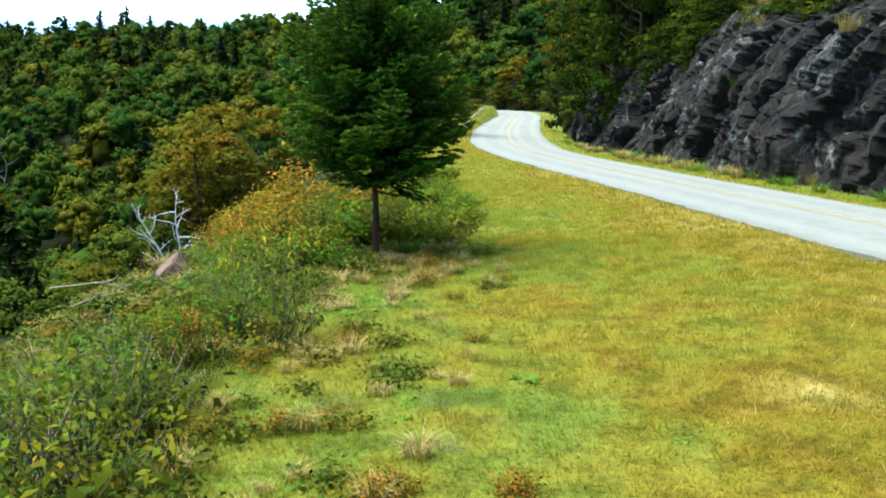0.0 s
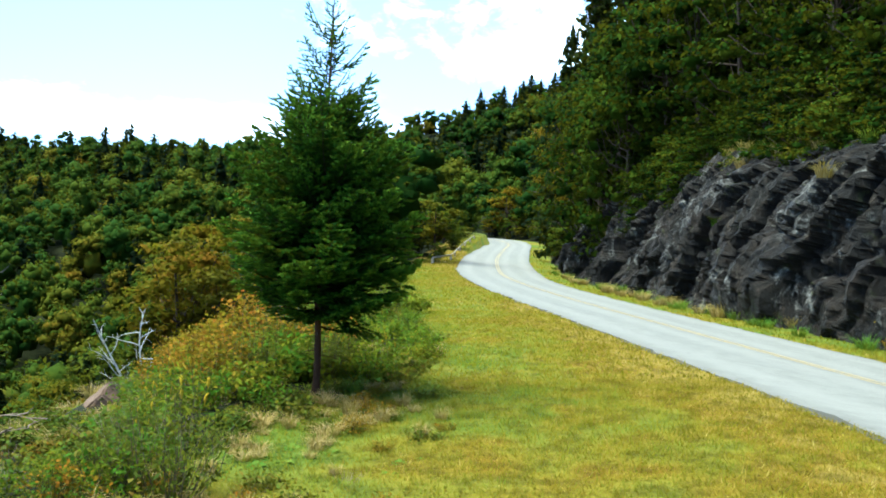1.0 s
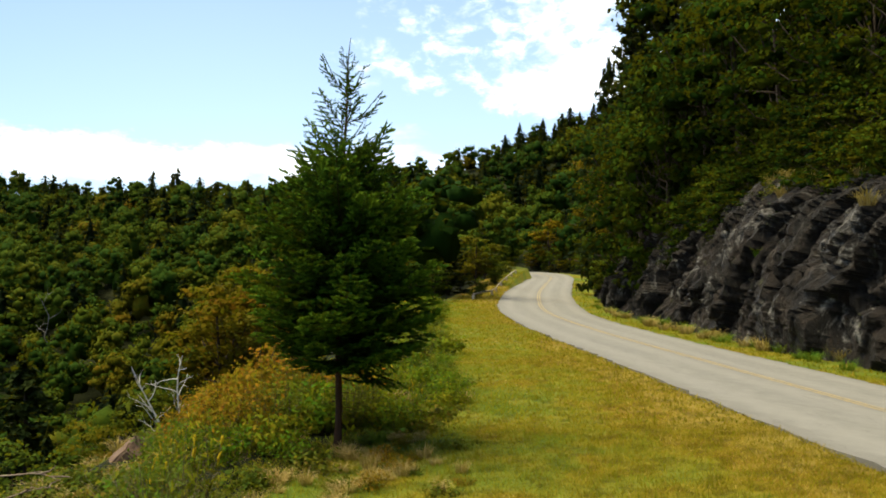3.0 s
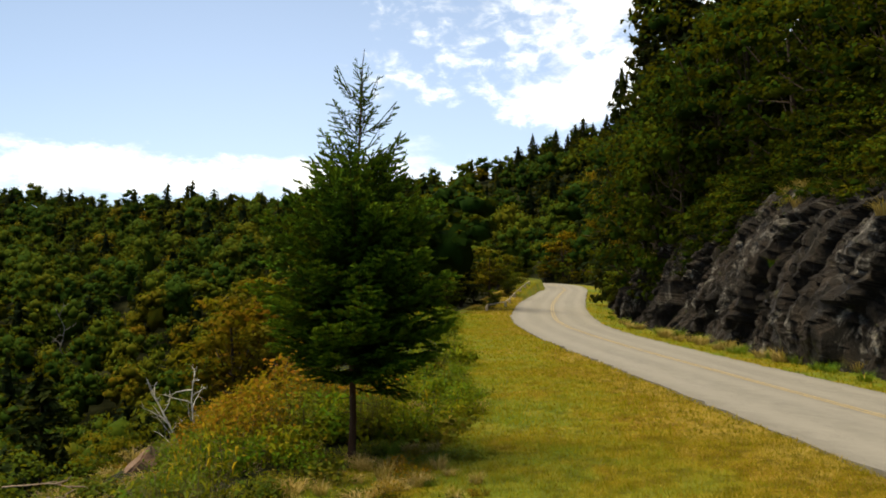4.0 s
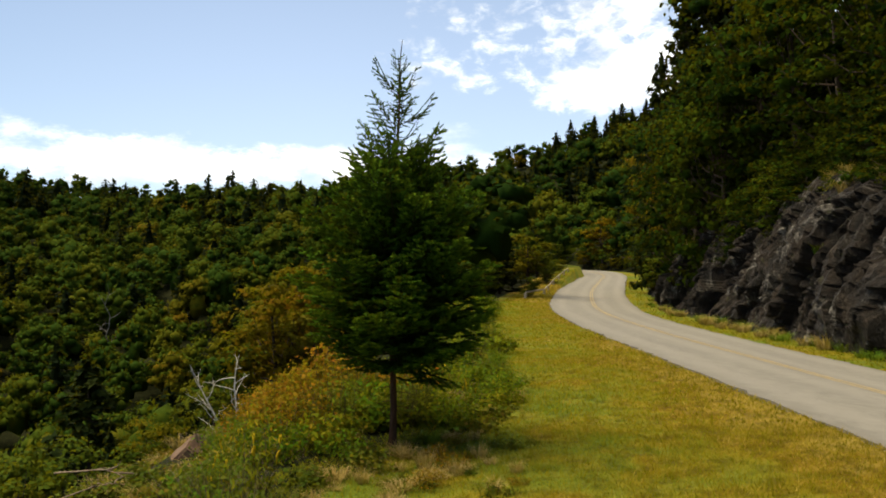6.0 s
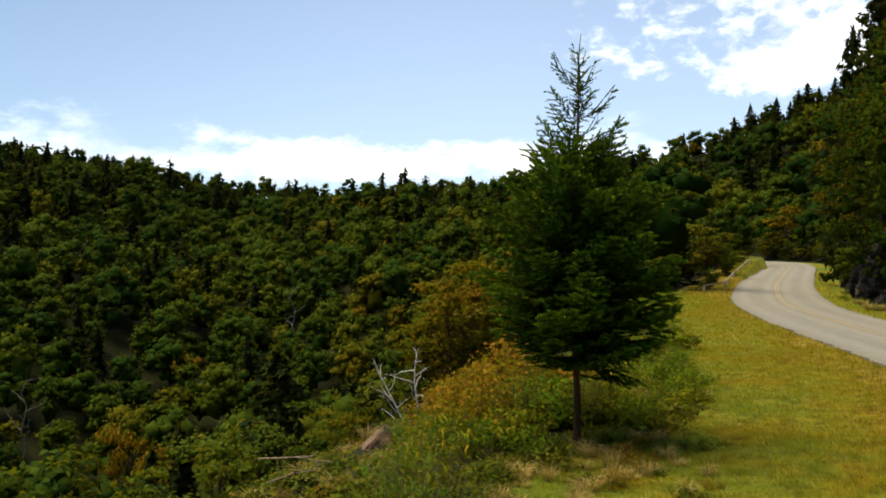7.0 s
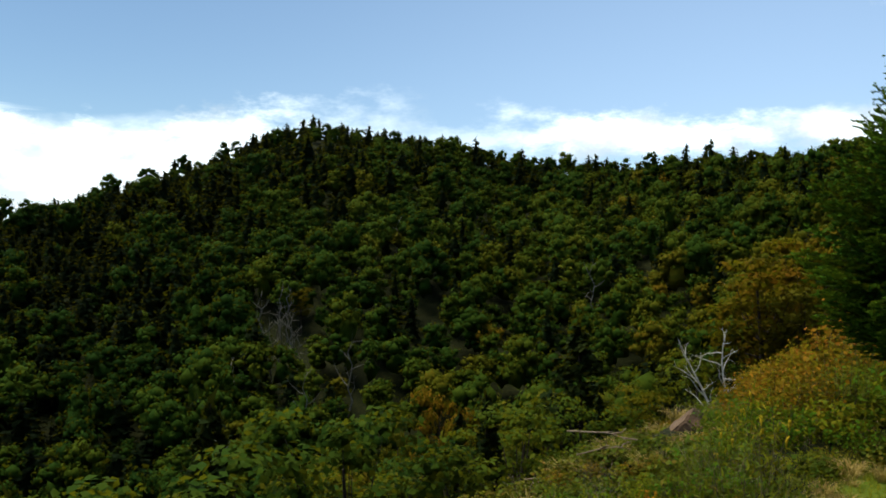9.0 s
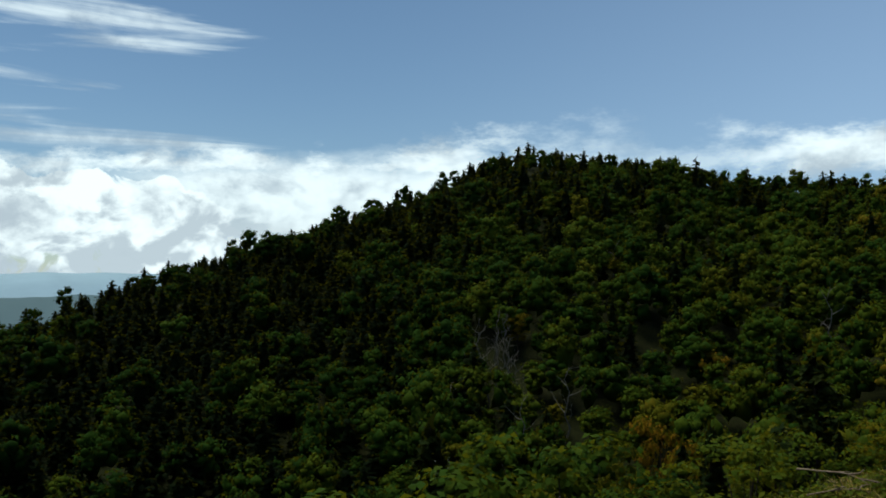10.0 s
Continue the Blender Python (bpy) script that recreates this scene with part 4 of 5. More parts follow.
def build_fir(x, y):
    g = np.random.default_rng(5)
    base = float(height(x, y)[0])
    tree = tagged(new("fir_tree"), "young dark green fir with bare lower trunk on the verge", "tree")
    tree.location = (x, y, base)
    H = 4.29
    zs = np.linspace(-0.15, H - 0.42, 16)
    bend = 0.09 * (np.maximum(zs, 0) / H) ** 1.5 + 0.012 * np.sin(zs * 4)
    trunk = Soup()
    trunk.tube(np.stack([bend, 0.01 * np.cos(zs * 3), zs], 1), np.interp(zs, [-0.15, 0.05, 0.3, H], [0.062, 0.043, 0.037, 0.006]), 10)
    trunk.tube([(bend[-1], 0.0, zs[-1]), (bend[-1] + 0.012, 0, H - 0.2), (bend[-1] + 0.035, 0, H)], [0.008, 0.006, 0.003], 5)
    bole = part("trunk", trunk.mesh("trunk", [M_FIR_BARK], True), tree, "reddish brown bark trunk")
    long_ = [fir_branch(g, 0.95, 0.085, 46, 2, 0.16, 0.036, 0.42) for _ in range(4)]
    mid_ = [fir_branch(g, 0.60, 0.085, 46, 1, 0.30, 0.030, 0.34) for _ in range(3)]
    top_ = [fir_branch(g, 0.36, 0.095, 40, 0, 0.36, 0.024, 0.30) for _ in range(3)]

    def bough(z, a, length, lift):
        pool, unit = (long_, 0.95) if length > 0.68 else (mid_, 0.60) if length > 0.40 else (top_, 0.36)
        me = pool[int(g.integers(len(pool)))]
        s = length / unit
        m = Matrix.Translation((float(np.interp(z, zs, bend)), 0, z)) @ Matrix.Rotation(a, 4, "Z") @ Matrix.Rotation(-radians(lift), 4, "Y") @ Matrix.Rotation(g.normal(0, 0.25), 4, "X") @ Matrix.Diagonal((s, s * g.uniform(0.85, 1.1), s, 1))
        part("branch", me, tree, m=m)

    prof_z = [0.78, 0.95, 1.1, 1.3, 1.6, 2.0, 2.25, 2.6, 2.95]
    prof_r = [0.42, 0.66, 0.88, 0.97, 0.98, 0.98, 0.86, 0.62, 0.48]
    z = 0.86
    # the open top: spaced whorls of upswept shoots under a bare leader
    for zt, n, l, up in ((3.94, 3, 0.22, 50), (3.68, 4, 0.42, 34), (3.50, 3, 0.24, 36), (3.36, 5, 0.52, 26), (3.20, 4, 0.32, 30), (3.06, 6, 0.56, 20), (2.92, 5, 0.42, 24), (2.80, 8, 0.60, 18)):
        a0 = g.uniform(0, 6.28)
        for i in range(n):
            bough(zt + g.normal(0, 0.025), a0 + i * 2 * np.pi / n + g.normal(0, 0.2), l * g.uniform(0.75, 1.15), up + g.normal(0, 8))
    while z < 2.84:
        rad = float(np.interp(z, prof_z, prof_r))
        n = 11 if z < 2.3 else 9
        a0 = g.uniform(0, 6.28)
        for i in range(n):
            lift = np.interp(z, [0.8, 1.2, 2.2, 3.0], [-14, -4, 14, 30]) + g.normal(0, 9)
            length = rad * g.uniform(0.72, 1.12) / math.cos(radians(min(40, abs(lift))))
            bough(z + g.normal(0, 0.06), a0 + i * 2 * np.pi / n + g.normal(0, 0.18), length, lift)
        z += 0.112 if z < 2.5 else 0.135
    # dead twigs under the crown
    for i in range(7):
        sp = Soup()
        sp.tube([(0, 0, 0), (0.14, 0.02, -0.02), (0.30, 0.0, -0.07)], [0.005, 0.003, 0.001], 4)
        m = Matrix.Translation((0, 0, 0.42 + 0.05 * i)) @ Matrix.Rotation(i * 2.2, 4, "Z")
        part("dead_twig", sp.mesh("dead_twig", [M_FIR_BARK]), bole, m=m)


build_fir(-0.90, 8.9)


# ---- trees that stand singly ----
def ground_z(x, y):
    return float(height(x, y)[0])


def polar(az, r):
    return r * math.sin(radians(az)), r * math.cos(radians(az))


def tree_kind(name, label, soups, mats, group):
    """A tree with its trunk and its crown, to be copied."""
    ob = tagged(new(name), label, "tree", group)
    part("trunk", soups[0].mesh("trunk", [mats[0]], True), ob)
    part("crown", soups[1].mesh("crown", [mats[1]], name != "spruce_tree"), ob)
    return ob


def plant(kind, x, y, z, size, g, wide=1.0):
    m = Matrix.Translation((x, y, z)) @ Matrix.Rotation(g.uniform(0, 6.28), 4, "Z") @ Matrix.Rotation(g.normal(0, 0.03), 4, "X")
    ob = copy_thing(kind, m)
    ob.scale = (size * wide, size * wide, size)
    return ob


def drop_kind(ob):
    for o in [*ob.children_recursive, ob]:
        bpy.data.objects.remove(o)


def near_trees():
    g = np.random.default_rng(77)
    H = 8.0
    kinds = [tree_kind("broadleaf_tree", "leafy green broadleaved tree on the steep slope", broadleaf(g, H, 2.6, 720, 0.47), (M_BARK, M_LEAF), "slope trees") for _ in range(4)]
    close = [tree_kind("broadleaf_tree", "leafy green broadleaved tree on the steep slope", broadleaf(g, H, 2.6, 1900, 0.27), (M_BARK, M_LEAF), "slope trees") for _ in range(3)]
    bushy = [tree_kind("slope_tree", "dense green tree on the slope above the rock cut, leaf colour darkened for shade", broadleaf(g, H, 2.9, *((2600, 0.235) if _ < 2 else (1350, 0.34)), 0.10, 26, 0.55), (M_BARK, M_SLOPE_SHADED), "trees above the road") for _ in range(4)]
    turning = [tree_kind("turning_tree", "broadleaved tree turning olive, yellow and orange", broadleaf(g, H, 2.6, 1500, 0.30), (M_BARK, M_TURN), "turning trees") for _ in range(2)]
    firs = [tree_kind("spruce_tree", "dark green spruce among the broadleaved trees", big_spruce(g, 10.0, 2.1, 110, 0.34), (M_BARK, M_SPRUCE), "slope spruces") for _ in range(3)]
    tall = [tree_kind("tall_spruce", "tall dark spruce standing above the rock cut", big_spruce(g, 10.0, 1.3, 260, 0.19), (M_BARK, M_SPRUCE), "slope spruces") for _ in range(2)]
    # steep bank below the verge
    for _ in range(1500):
        if len([o for o in scene.objects if o.parent is None]) > 205:
            break
        x, y = polar(g.uniform(-88, -2), math.sqrt(g.uniform(24 ** 2, 70 ** 2)))
        u, near = road_frame(x, y)
        if u[0] > -17 or any((x - a) ** 2 + (y - b) ** 2 < 17 for a, b in near_trees.spots):
            continue
        near_trees.spots.append((x, y))
        # dark spruces crowd the west bank, added in place of its shade
        s, spruce = g.uniform(0.75, 1.25), g.random() < (0.62 if math.degrees(math.atan2(x, y)) < -48 else 0.22 if math.degrees(math.atan2(x, y)) < -18 else 0.08)
        az, r = math.degrees(math.atan2(x, y)), math.hypot(x, y)
        s = min(s, (1.75 + r * math.tan(radians(np.interp(az, [-22, -14, -3], [-9, -4, 0]))) - ground_z(x, y)) / (10.0 if spruce else 8.3))
        plant(firs[int(g.integers(3))] if spruce else close[int(g.integers(3))] if math.hypot(x, y) < 46 else kinds[int(g.integers(4))], x, y, ground_z(x, y) - 0.3, s, g)
    # slope above the rock cut
    n = 0
    spots = []
    for _ in range(9000):
        y, w = g.uniform(6, 128), 9.0 + 30 * g.random() ** 1.1
        i = int(np.abs(LINE[:, 1] - y).argmin())
        h = float(np.interp(y, ROCK_H[:, 0], ROCK_H[:, 1]))
        lo = 5.5 if y > 72 else HALF + 2.9 + 0.45 * h
        w = max(w - 9.0 + lo, lo)
        x = LINE[i, 0] + LINE_RIGHT[i, 0] * w
        yy = y + LINE_RIGHT[i, 1] * w
        if any((x - a) ** 2 + (yy - b) ** 2 < (5.0 if w < lo + 5 else 9.5) for a, b in spots):
            continue
        spots.append((x, yy))
        n += 1
        s = g.uniform(0.4, 0.65) if w < lo + 3 else g.uniform(0.7, 1.0) if w < lo + 9 else g.uniform(0.9, 1.35)
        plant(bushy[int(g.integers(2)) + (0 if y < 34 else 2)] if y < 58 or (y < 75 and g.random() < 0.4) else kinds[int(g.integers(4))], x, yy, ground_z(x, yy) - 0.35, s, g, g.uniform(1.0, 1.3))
        if n > 160:
            break
    # low growth that hides the brink of the cut
    for _ in range(120):
        y = g.uniform(10, 76)
        i = int(np.abs(LINE[:, 1] - y).argmin())
        w = HALF + 3.4 + 0.40 * float(np.interp(y, ROCK_H[:, 0], ROCK_H[:, 1])) + g.uniform(-0.5, 1.8)
        x, yy = LINE[i, 0] + LINE_RIGHT[i, 0] * w, y + LINE_RIGHT[i, 1] * w
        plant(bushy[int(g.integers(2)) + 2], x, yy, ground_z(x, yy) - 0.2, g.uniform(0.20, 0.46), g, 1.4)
    # thickets on both sides of the far bend
    for _ in range(120):
        i = int(g.integers(len(LINE)))
        out = g.random() < 0.55
        if not (66 if out else 78) < LINE[i, 1] < 165:
            continue
        w = -(HALF + 1.5 + 4.5 * g.random()) if out else HALF + 2.2 + 4.0 * g.random()
        x, yy = LINE[i, 0] + LINE_RIGHT[i, 0] * w, LINE[i, 1] + LINE_RIGHT[i, 1] * w
        plant(kinds[int(g.integers(4))], x, yy, ground_z(x, yy) - 0.5, g.uniform(0.13, 0.28) * (1 if abs(w) < 6.0 else 2.0), g, 1.35)
    for az in np.arange(4.0, 11.5, 0.55):
        x, yy = polar(az + g.uniform(-0.2, 0.2), g.uniform(150, 182))
        if abs(road_frame(x, yy)[0][0]) > 5.5:
            plant(kinds[int(g.integers(4))], x, yy, ground_z(x, yy) - 0.5, g.uniform(0.5, 0.9), g, 1.3)
    # tall spruces on the shoulder above the cut, and those round the bend: azimuth, distance, elevation of the top, width
    for az, r, el, wide in ((11.9, 82, 14.2, 0.75), (13.0, 80, 18.2, 0.75), (14.3, 78, 22.5, 0.85), (15.6, 86, 20.5, 1.1), (17.0, 80, 23.5, 1.1), (18.8, 76, 24.5, 1.1), (21.5, 72, 26, 1.1), (25, 66, 27, 1.1), (29, 60, 28, 1.1), (6.3, 248, 10.2, 1.3), (7.1, 250, 9.7, 1.2), (7.9, 246, 10.5, 1.3), (8.6, 246, 10.2, 1.2), (9.6, 244, 11.3, 1.5), (10.4, 244, 10.9, 1.2), (11.3, 240, 11.4, 1.3), (1.5, 78, 4.6, 1.5),
                            (-24.9, 44, -4.8, 1.5), (-15.0, 52, -4.2, 1.1), (-11.6, 64, 0.5, 1.1)):
        x, y = polar(az, r)
        z = ground_z(x, y) - 0.3
        top = 1.75 + r * math.tan(radians(el))
        if top - z > 1.5:
            plant((tall[int(g.integers(2))] if az > 12 else firs[int(g.integers(3))]), x, y, z, (top - z) / 10.0, g, wide * (min(1.0, 11.0 / (top - z)) if r > 150 else 1.0))
    # broadleaved trees at known heights: azimuth, distance, elevation of the top, width
    down = ((-19.8, 24, -11.5, 1.0), (-13.2, 40, 0.6, 1.0), (-10.8, 46, 1.4, 1.0), (-8.6, 55, 1.0, 1.0), (-6.2, 50, 0.5, 1.0), (-3.4, 62, 2.0, 1.1), (-1.2, 66, 1.5, 1.1), (0.6, 62, 1.0, 1.0), (3.4, 88, 3.0, 1.3))
    up = ((7.6, 118, 3.0, 1.3), (5.6, 104, 2.4, 1.3), (9.4, 140, 3.5, 1.2), (8.3, 155, 4.0, 1.2), (10.4, 128, 4.5, 1.2), (14.4, 66, 11.5, 1.0), (16.6, 62, 16.0, 1.0), (18.5, 56, 18.8, 1.0), (20.5, 52, 19.3, 1.0), (23.0, 46, 20, 1.0), (25.5, 42, 20, 1.0), (28.0, 38, 21, 1.0), (31.0, 34, 22, 1.0), (14.8, 60, 12.0, 0.8), (16.0, 58, 15.0, 0.8), (17.3, 60, 18.5, 0.8), (19.2, 58, 22.0, 0.8), (21.5, 54, 23.0, 0.8), (24.2, 50, 24.0, 0.8), (27.0, 46, 25.0, 0.8), (30.0, 42, 26.0, 0.8), (15.6, 70, 13.0, 1.0), (13.6, 70, 10.6, 1.0), (12.2, 80, 10.0, 1.0), (-58.0, 22, -13.0, 0.9), (-51.5, 12, -12.2, 1.0), (-54.0, 26, -15.0, 0.9), (-63, 25, -16, 1.0))
    for az, r, el, wide in down + up:
        x, y = polar(az, r)
        z = ground_z(x, y) - 0.3
        top = 1.75 + r * math.tan(radians(el))
        if az > 11:
            top = min(top, z + 15.0)
        if top - z > 1.2 and abs(road_frame(x, y)[0][0]) > 6.5:
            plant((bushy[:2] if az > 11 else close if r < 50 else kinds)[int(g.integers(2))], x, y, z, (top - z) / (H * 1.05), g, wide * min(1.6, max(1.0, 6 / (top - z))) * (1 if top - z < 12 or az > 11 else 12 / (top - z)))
    for az, r, el, size in ((-13.9, 118, -2.4, 0.9), (-15.2, 112, -3.6, 0.8), (11.4, 92, 8.4, 1.1), (12.6, 78, 7.2, 0.8), (-12.6, 43, -0.4, 1.0), (-11.0, 40, -2.2, 0.8), (-34.2, 62, -9.2, 0.8), (-32.6, 60, -10.0, 0.7), (-36.8, 70, -11.0, 0.8), (-43.2, 165, -2.6, 0.9)):
        x, y = polar(az, r)
        top = 1.75 + r * math.tan(radians(el))
        z = max(ground_z(x, y) - 0.3, top - 12.0)
        if top - z > 2:
            plant(turning[int(g.integers(2))], x, y, z, (top - z) / (H * 1.02), g, size * min(1.5, max(0.6, 8.0 / (top - z))))
    for k in kinds + close + bushy + firs + tall + turning:
        drop_kind(k)


near_trees.spots = []
near_trees()


def dead_tree(name, label, h, g, lean, boughs, wood=M_DEAD, girth=0.020):
    """A bleached dead tree with forking bare limbs."""
    ob = tagged(new(name), label, "dead tree", "dead trees")
    zs = np.linspace(-0.5, h, 9)
    line = np.stack([lean * (zs / h) ** 2 + 0.035 * h * np.sin(zs * 2.1), 0.02 * h * np.cos(zs * 2.1), zs], 1)
    sp = Soup()
    sp.tube(line, np.linspace(girth * h + 0.02, 0.006, 9), 7)
    part("trunk", sp.mesh("trunk", [wood], True), ob)
    for i in range(boughs):
        sp = Soup()
        f = 0.28 + 0.68 * i / boughs
        p = np.array([np.interp(f * h, zs, line[:, k]) for k in range(3)])
        a = i * 2.4 + g.uniform(-0.4, 0.4)
        l = h * g.uniform(0.18, 0.36) * (1.35 - f)
        pts = [p]
        way = np.array([math.cos(a), math.sin(a), g.uniform(0.3, 0.9)])
        for k in range(5):
            way = way + g.normal(0, 0.28, 3) + [0, 0, 0.1]
            pts.append(pts[-1] + way / np.linalg.norm(way) * l / 4)
        sp.tube(pts, np.linspace(girth * 0.5 * h, 0.003, 6), 5)
        limb = part("limb", sp.mesh("limb", [wood], True), ob)
        for k in (2, 3, 4):
            w2 = g.normal(0, 1, 3) + [0, 0, 0.5]
            q = pts[k] + w2 / np.linalg.norm(w2) * l * 0.3
            tw = Soup()
            tw.tube([pts[k], (pts[k] + q) / 2 + g.normal(0, 0.02 * l, 3), q], [0.0025 * h, 0.003, 0.002], 4)
            part("twig", tw.mesh("twig", [wood], True), limb)
    return ob


def dead_trees():
    g = np.random.default_rng(8)
    # the pair of white snags by the brow
    for az, r, el, lean, n in ((-16.7, 21, -5.8, -0.75, 13), (-16.0, 21.8, -5.0, 0.12, 12)):
        x, y = polar(az, r)
        z = ground_z(x, y)
        h = 1.75 + r * math.tan(radians(el)) - z
        ob = dead_tree("dead_tree", "bleached white dead tree with bare forked limbs", h, g, lean, n, M_DEAD, 0.013)
        ob.location = (x, y, z)
    # grey snags standing in the far woods
    for az, r, el in ((-17.1, 235, 3.2), (-16.2, 240, 3.0), (-23.7, 170, -0.2), (-36.8, 200, 2.2), (-30.5, 190, -1.2), (-40.0, 140, -5.2), (-43.5, 210, 1.2), (-43.0, 130, -7.5), (-45.8, 150, -3.0), (-47.6, 140, -7.0), (-48.6, 120, -9.5), (-25.7, 322, 6.4), (0.3, 215, 5.4), (1.2, 205, 4.8), (-44.6, 160, -3.6), *((float(a), 0.0, float(e)) for a, e in zip(g.uniform(-46.2, -43.1, 11), g.uniform(-5.5, 0.6, 11)))):
        if not r:
            rs = np.arange(90.0, 300.0, 4.0)
            zs = height(rs * math.sin(radians(az)), rs * math.cos(radians(az)))
            r = float(rs[np.abs(np.degrees(np.arctan2(zs + 11.0 - 1.75, rs)) - el).argmin()])
        x, y = polar(az, r)
        z = ground_z(x, y)
        h = 1.75 + r * math.tan(radians(el)) - z
        if h < 4:
            h = 9.0
        ob = dead_tree("standing_dead_tree", "grey standing dead trunk in the forest", min(h, 15), g, g.uniform(-0.5, 0.5), 7, M_SNAG, 0.011)
        ob.location = (x, y, z)


dead_trees()


# ---- bank plants ----
def stems_and_leaves(g, h, spread, stems, leaves, leaf, width, droop=0.15, top=0.35, upright=0.7):
    wood, crown = Soup(), Soup()
    for i in range(stems):
        a = g.uniform(0, 6.28)
        rad = spread * math.sqrt(g.random())
        hh = h * g.uniform(0.6, 1.05) * (1.1 - 0.4 * rad / spread)
        tip = np.array([math.cos(a) * rad, math.sin(a) * rad, hh])
        root = tip * [0.25, 0.25, 0] + [0, 0, -0.05]
        mid = (root + tip) / 2 + g.normal(0, 0.06 * h, 3)
        wood.tube([root, mid, tip], [0.006 * h + 0.002, 0.004 * h + 0.001, 0.001], 3)
        k = leaves // stems
        t = 1 - (1 - top) * g.random(k) ** 1.1
        t = t[:, None]
        p = (1 - t) ** 2 * root + 2 * t * (1 - t) * mid + t * t * tip
        out = g.normal(0, 1, (k, 3)) * [1, 1, 0.5]
        p = p + out * (0.09 * spread + leaf * 0.7)
        crown.leaves(p, out * 0.5 + [0, 0, upright], leaf, width, g, 0, droop, 0.45, (p - [0, 0, 0.35 * h]) / [spread, spread, 0.6 * h] + 0.9 * out, 0.55)
    return wood, crown


def plant_kind(name, label, group, soups, mats, names=("stalk", "foliage"), category="shrub"):
    ob = tagged(new(name), label, category, group)
    for sp, m, n in zip(soups, mats, names):
        part(n, sp.mesh(n, [m], n == "foliage" and category == "shrub"), ob)
    return ob


def goldenrod(g):
    wood, leaf = stems_and_leaves(g, 0.85, 0.22, 7, 260, 0.085, 0.016, 0.3, 0.15)
    heads = []
    for v in [w[-4:] for w in wood.v[::2]][:5]:
        bloom = Soup()
        heads.append(bloom)
        c = v.mean(0)
        sv, sf = ICO2
        lean = g.uniform(-0.4, 0.4, 2)
        t = sv[:, 2:] * 0.5 + 0.5
        bloom.add(c + sv * [0.017, 0.017, 0.06] * g.uniform(0.45, 1.35, (len(sv), 1)) * (1.25 - t) + np.concatenate([lean * t * 0.1, t * 0], 1), sf)
    return (wood, leaf), heads


def tussock(g, h, n, spread):
    sp = Soup()
    a, r = g.uniform(0, 6.28, n), spread * np.sqrt(g.random(n)) * 0.4
    root = np.stack([np.cos(a) * r, np.sin(a) * r, np.zeros(n) - 0.02], 1)
    b = a + g.normal(0, 0.7, n)
    L = h * g.uniform(0.5, 1.2, n)
    out = np.stack([np.cos(b), np.sin(b), np.zeros(n)], 1)
    mid = root + out * (L * 0.22)[:, None] + np.stack([0 * L, 0 * L, L * 0.6], 1)
    tip = root + out * (L * g.uniform(0.4, 0.9, n))[:, None] + np.stack([0 * L, 0 * L, L * g.uniform(0.5, 0.95, n)], 1)
    side = np.stack([-np.sin(b), np.cos(b), 0 * b], 1) * (0.004 + 0.004 * h)
    v = np.stack([root - side, root + side, mid + side * 0.8, mid - side * 0.8, tip], 1).reshape(-1, 3)
    i = np.arange(n)[:, None] * 5
    sp.add(v, i + np.array([[0, 1, 2, 3]]))
    sp.t.append(i + np.array([[3, 2, 4]])), sp.tm.append(np.zeros(n, int))
    return sp


def rosette(g, n, leaf):
    sp = Soup()
    for i in range(n):
        a = i * 2.4 + g.uniform(-0.3, 0.3)
        L, W = leaf * g.uniform(0.6, 1.1), leaf * 0.38 * g.uniform(0.8, 1.2)
        d, s = np.array([math.cos(a), math.sin(a), 0]), np.array([-math.sin(a), math.cos(a), 0])
        up = g.uniform(0.25, 0.9)
        ctr = [np.zeros(3), d * L * 0.35 + [0, 0, L * 0.35 * up], d * L * 0.75 + [0, 0, L * 0.5 * up], d * L + [0, 0, L * 0.35 * up]]
        ws = [0.08, 1.0, 0.8, 0.05]
        v = np.concatenate([[c - s * W * w * 0.5 + [0, 0, 0.03 * w * L], c, c + s * W * w * 0.5 + [0, 0, 0.03 * w * L]] for c, w in zip(ctr, ws)])
        f = [[k * 3 + j, k * 3 + j + 1, k * 3 + j + 4, k * 3 + j + 3] for k in range(3) for j in range(2)]
        sp.add(v, f)
    return sp


M_TWIG = bark_material("dry_twig", (0.14, 0.10, 0.07), (0.32, 0.25, 0.19))


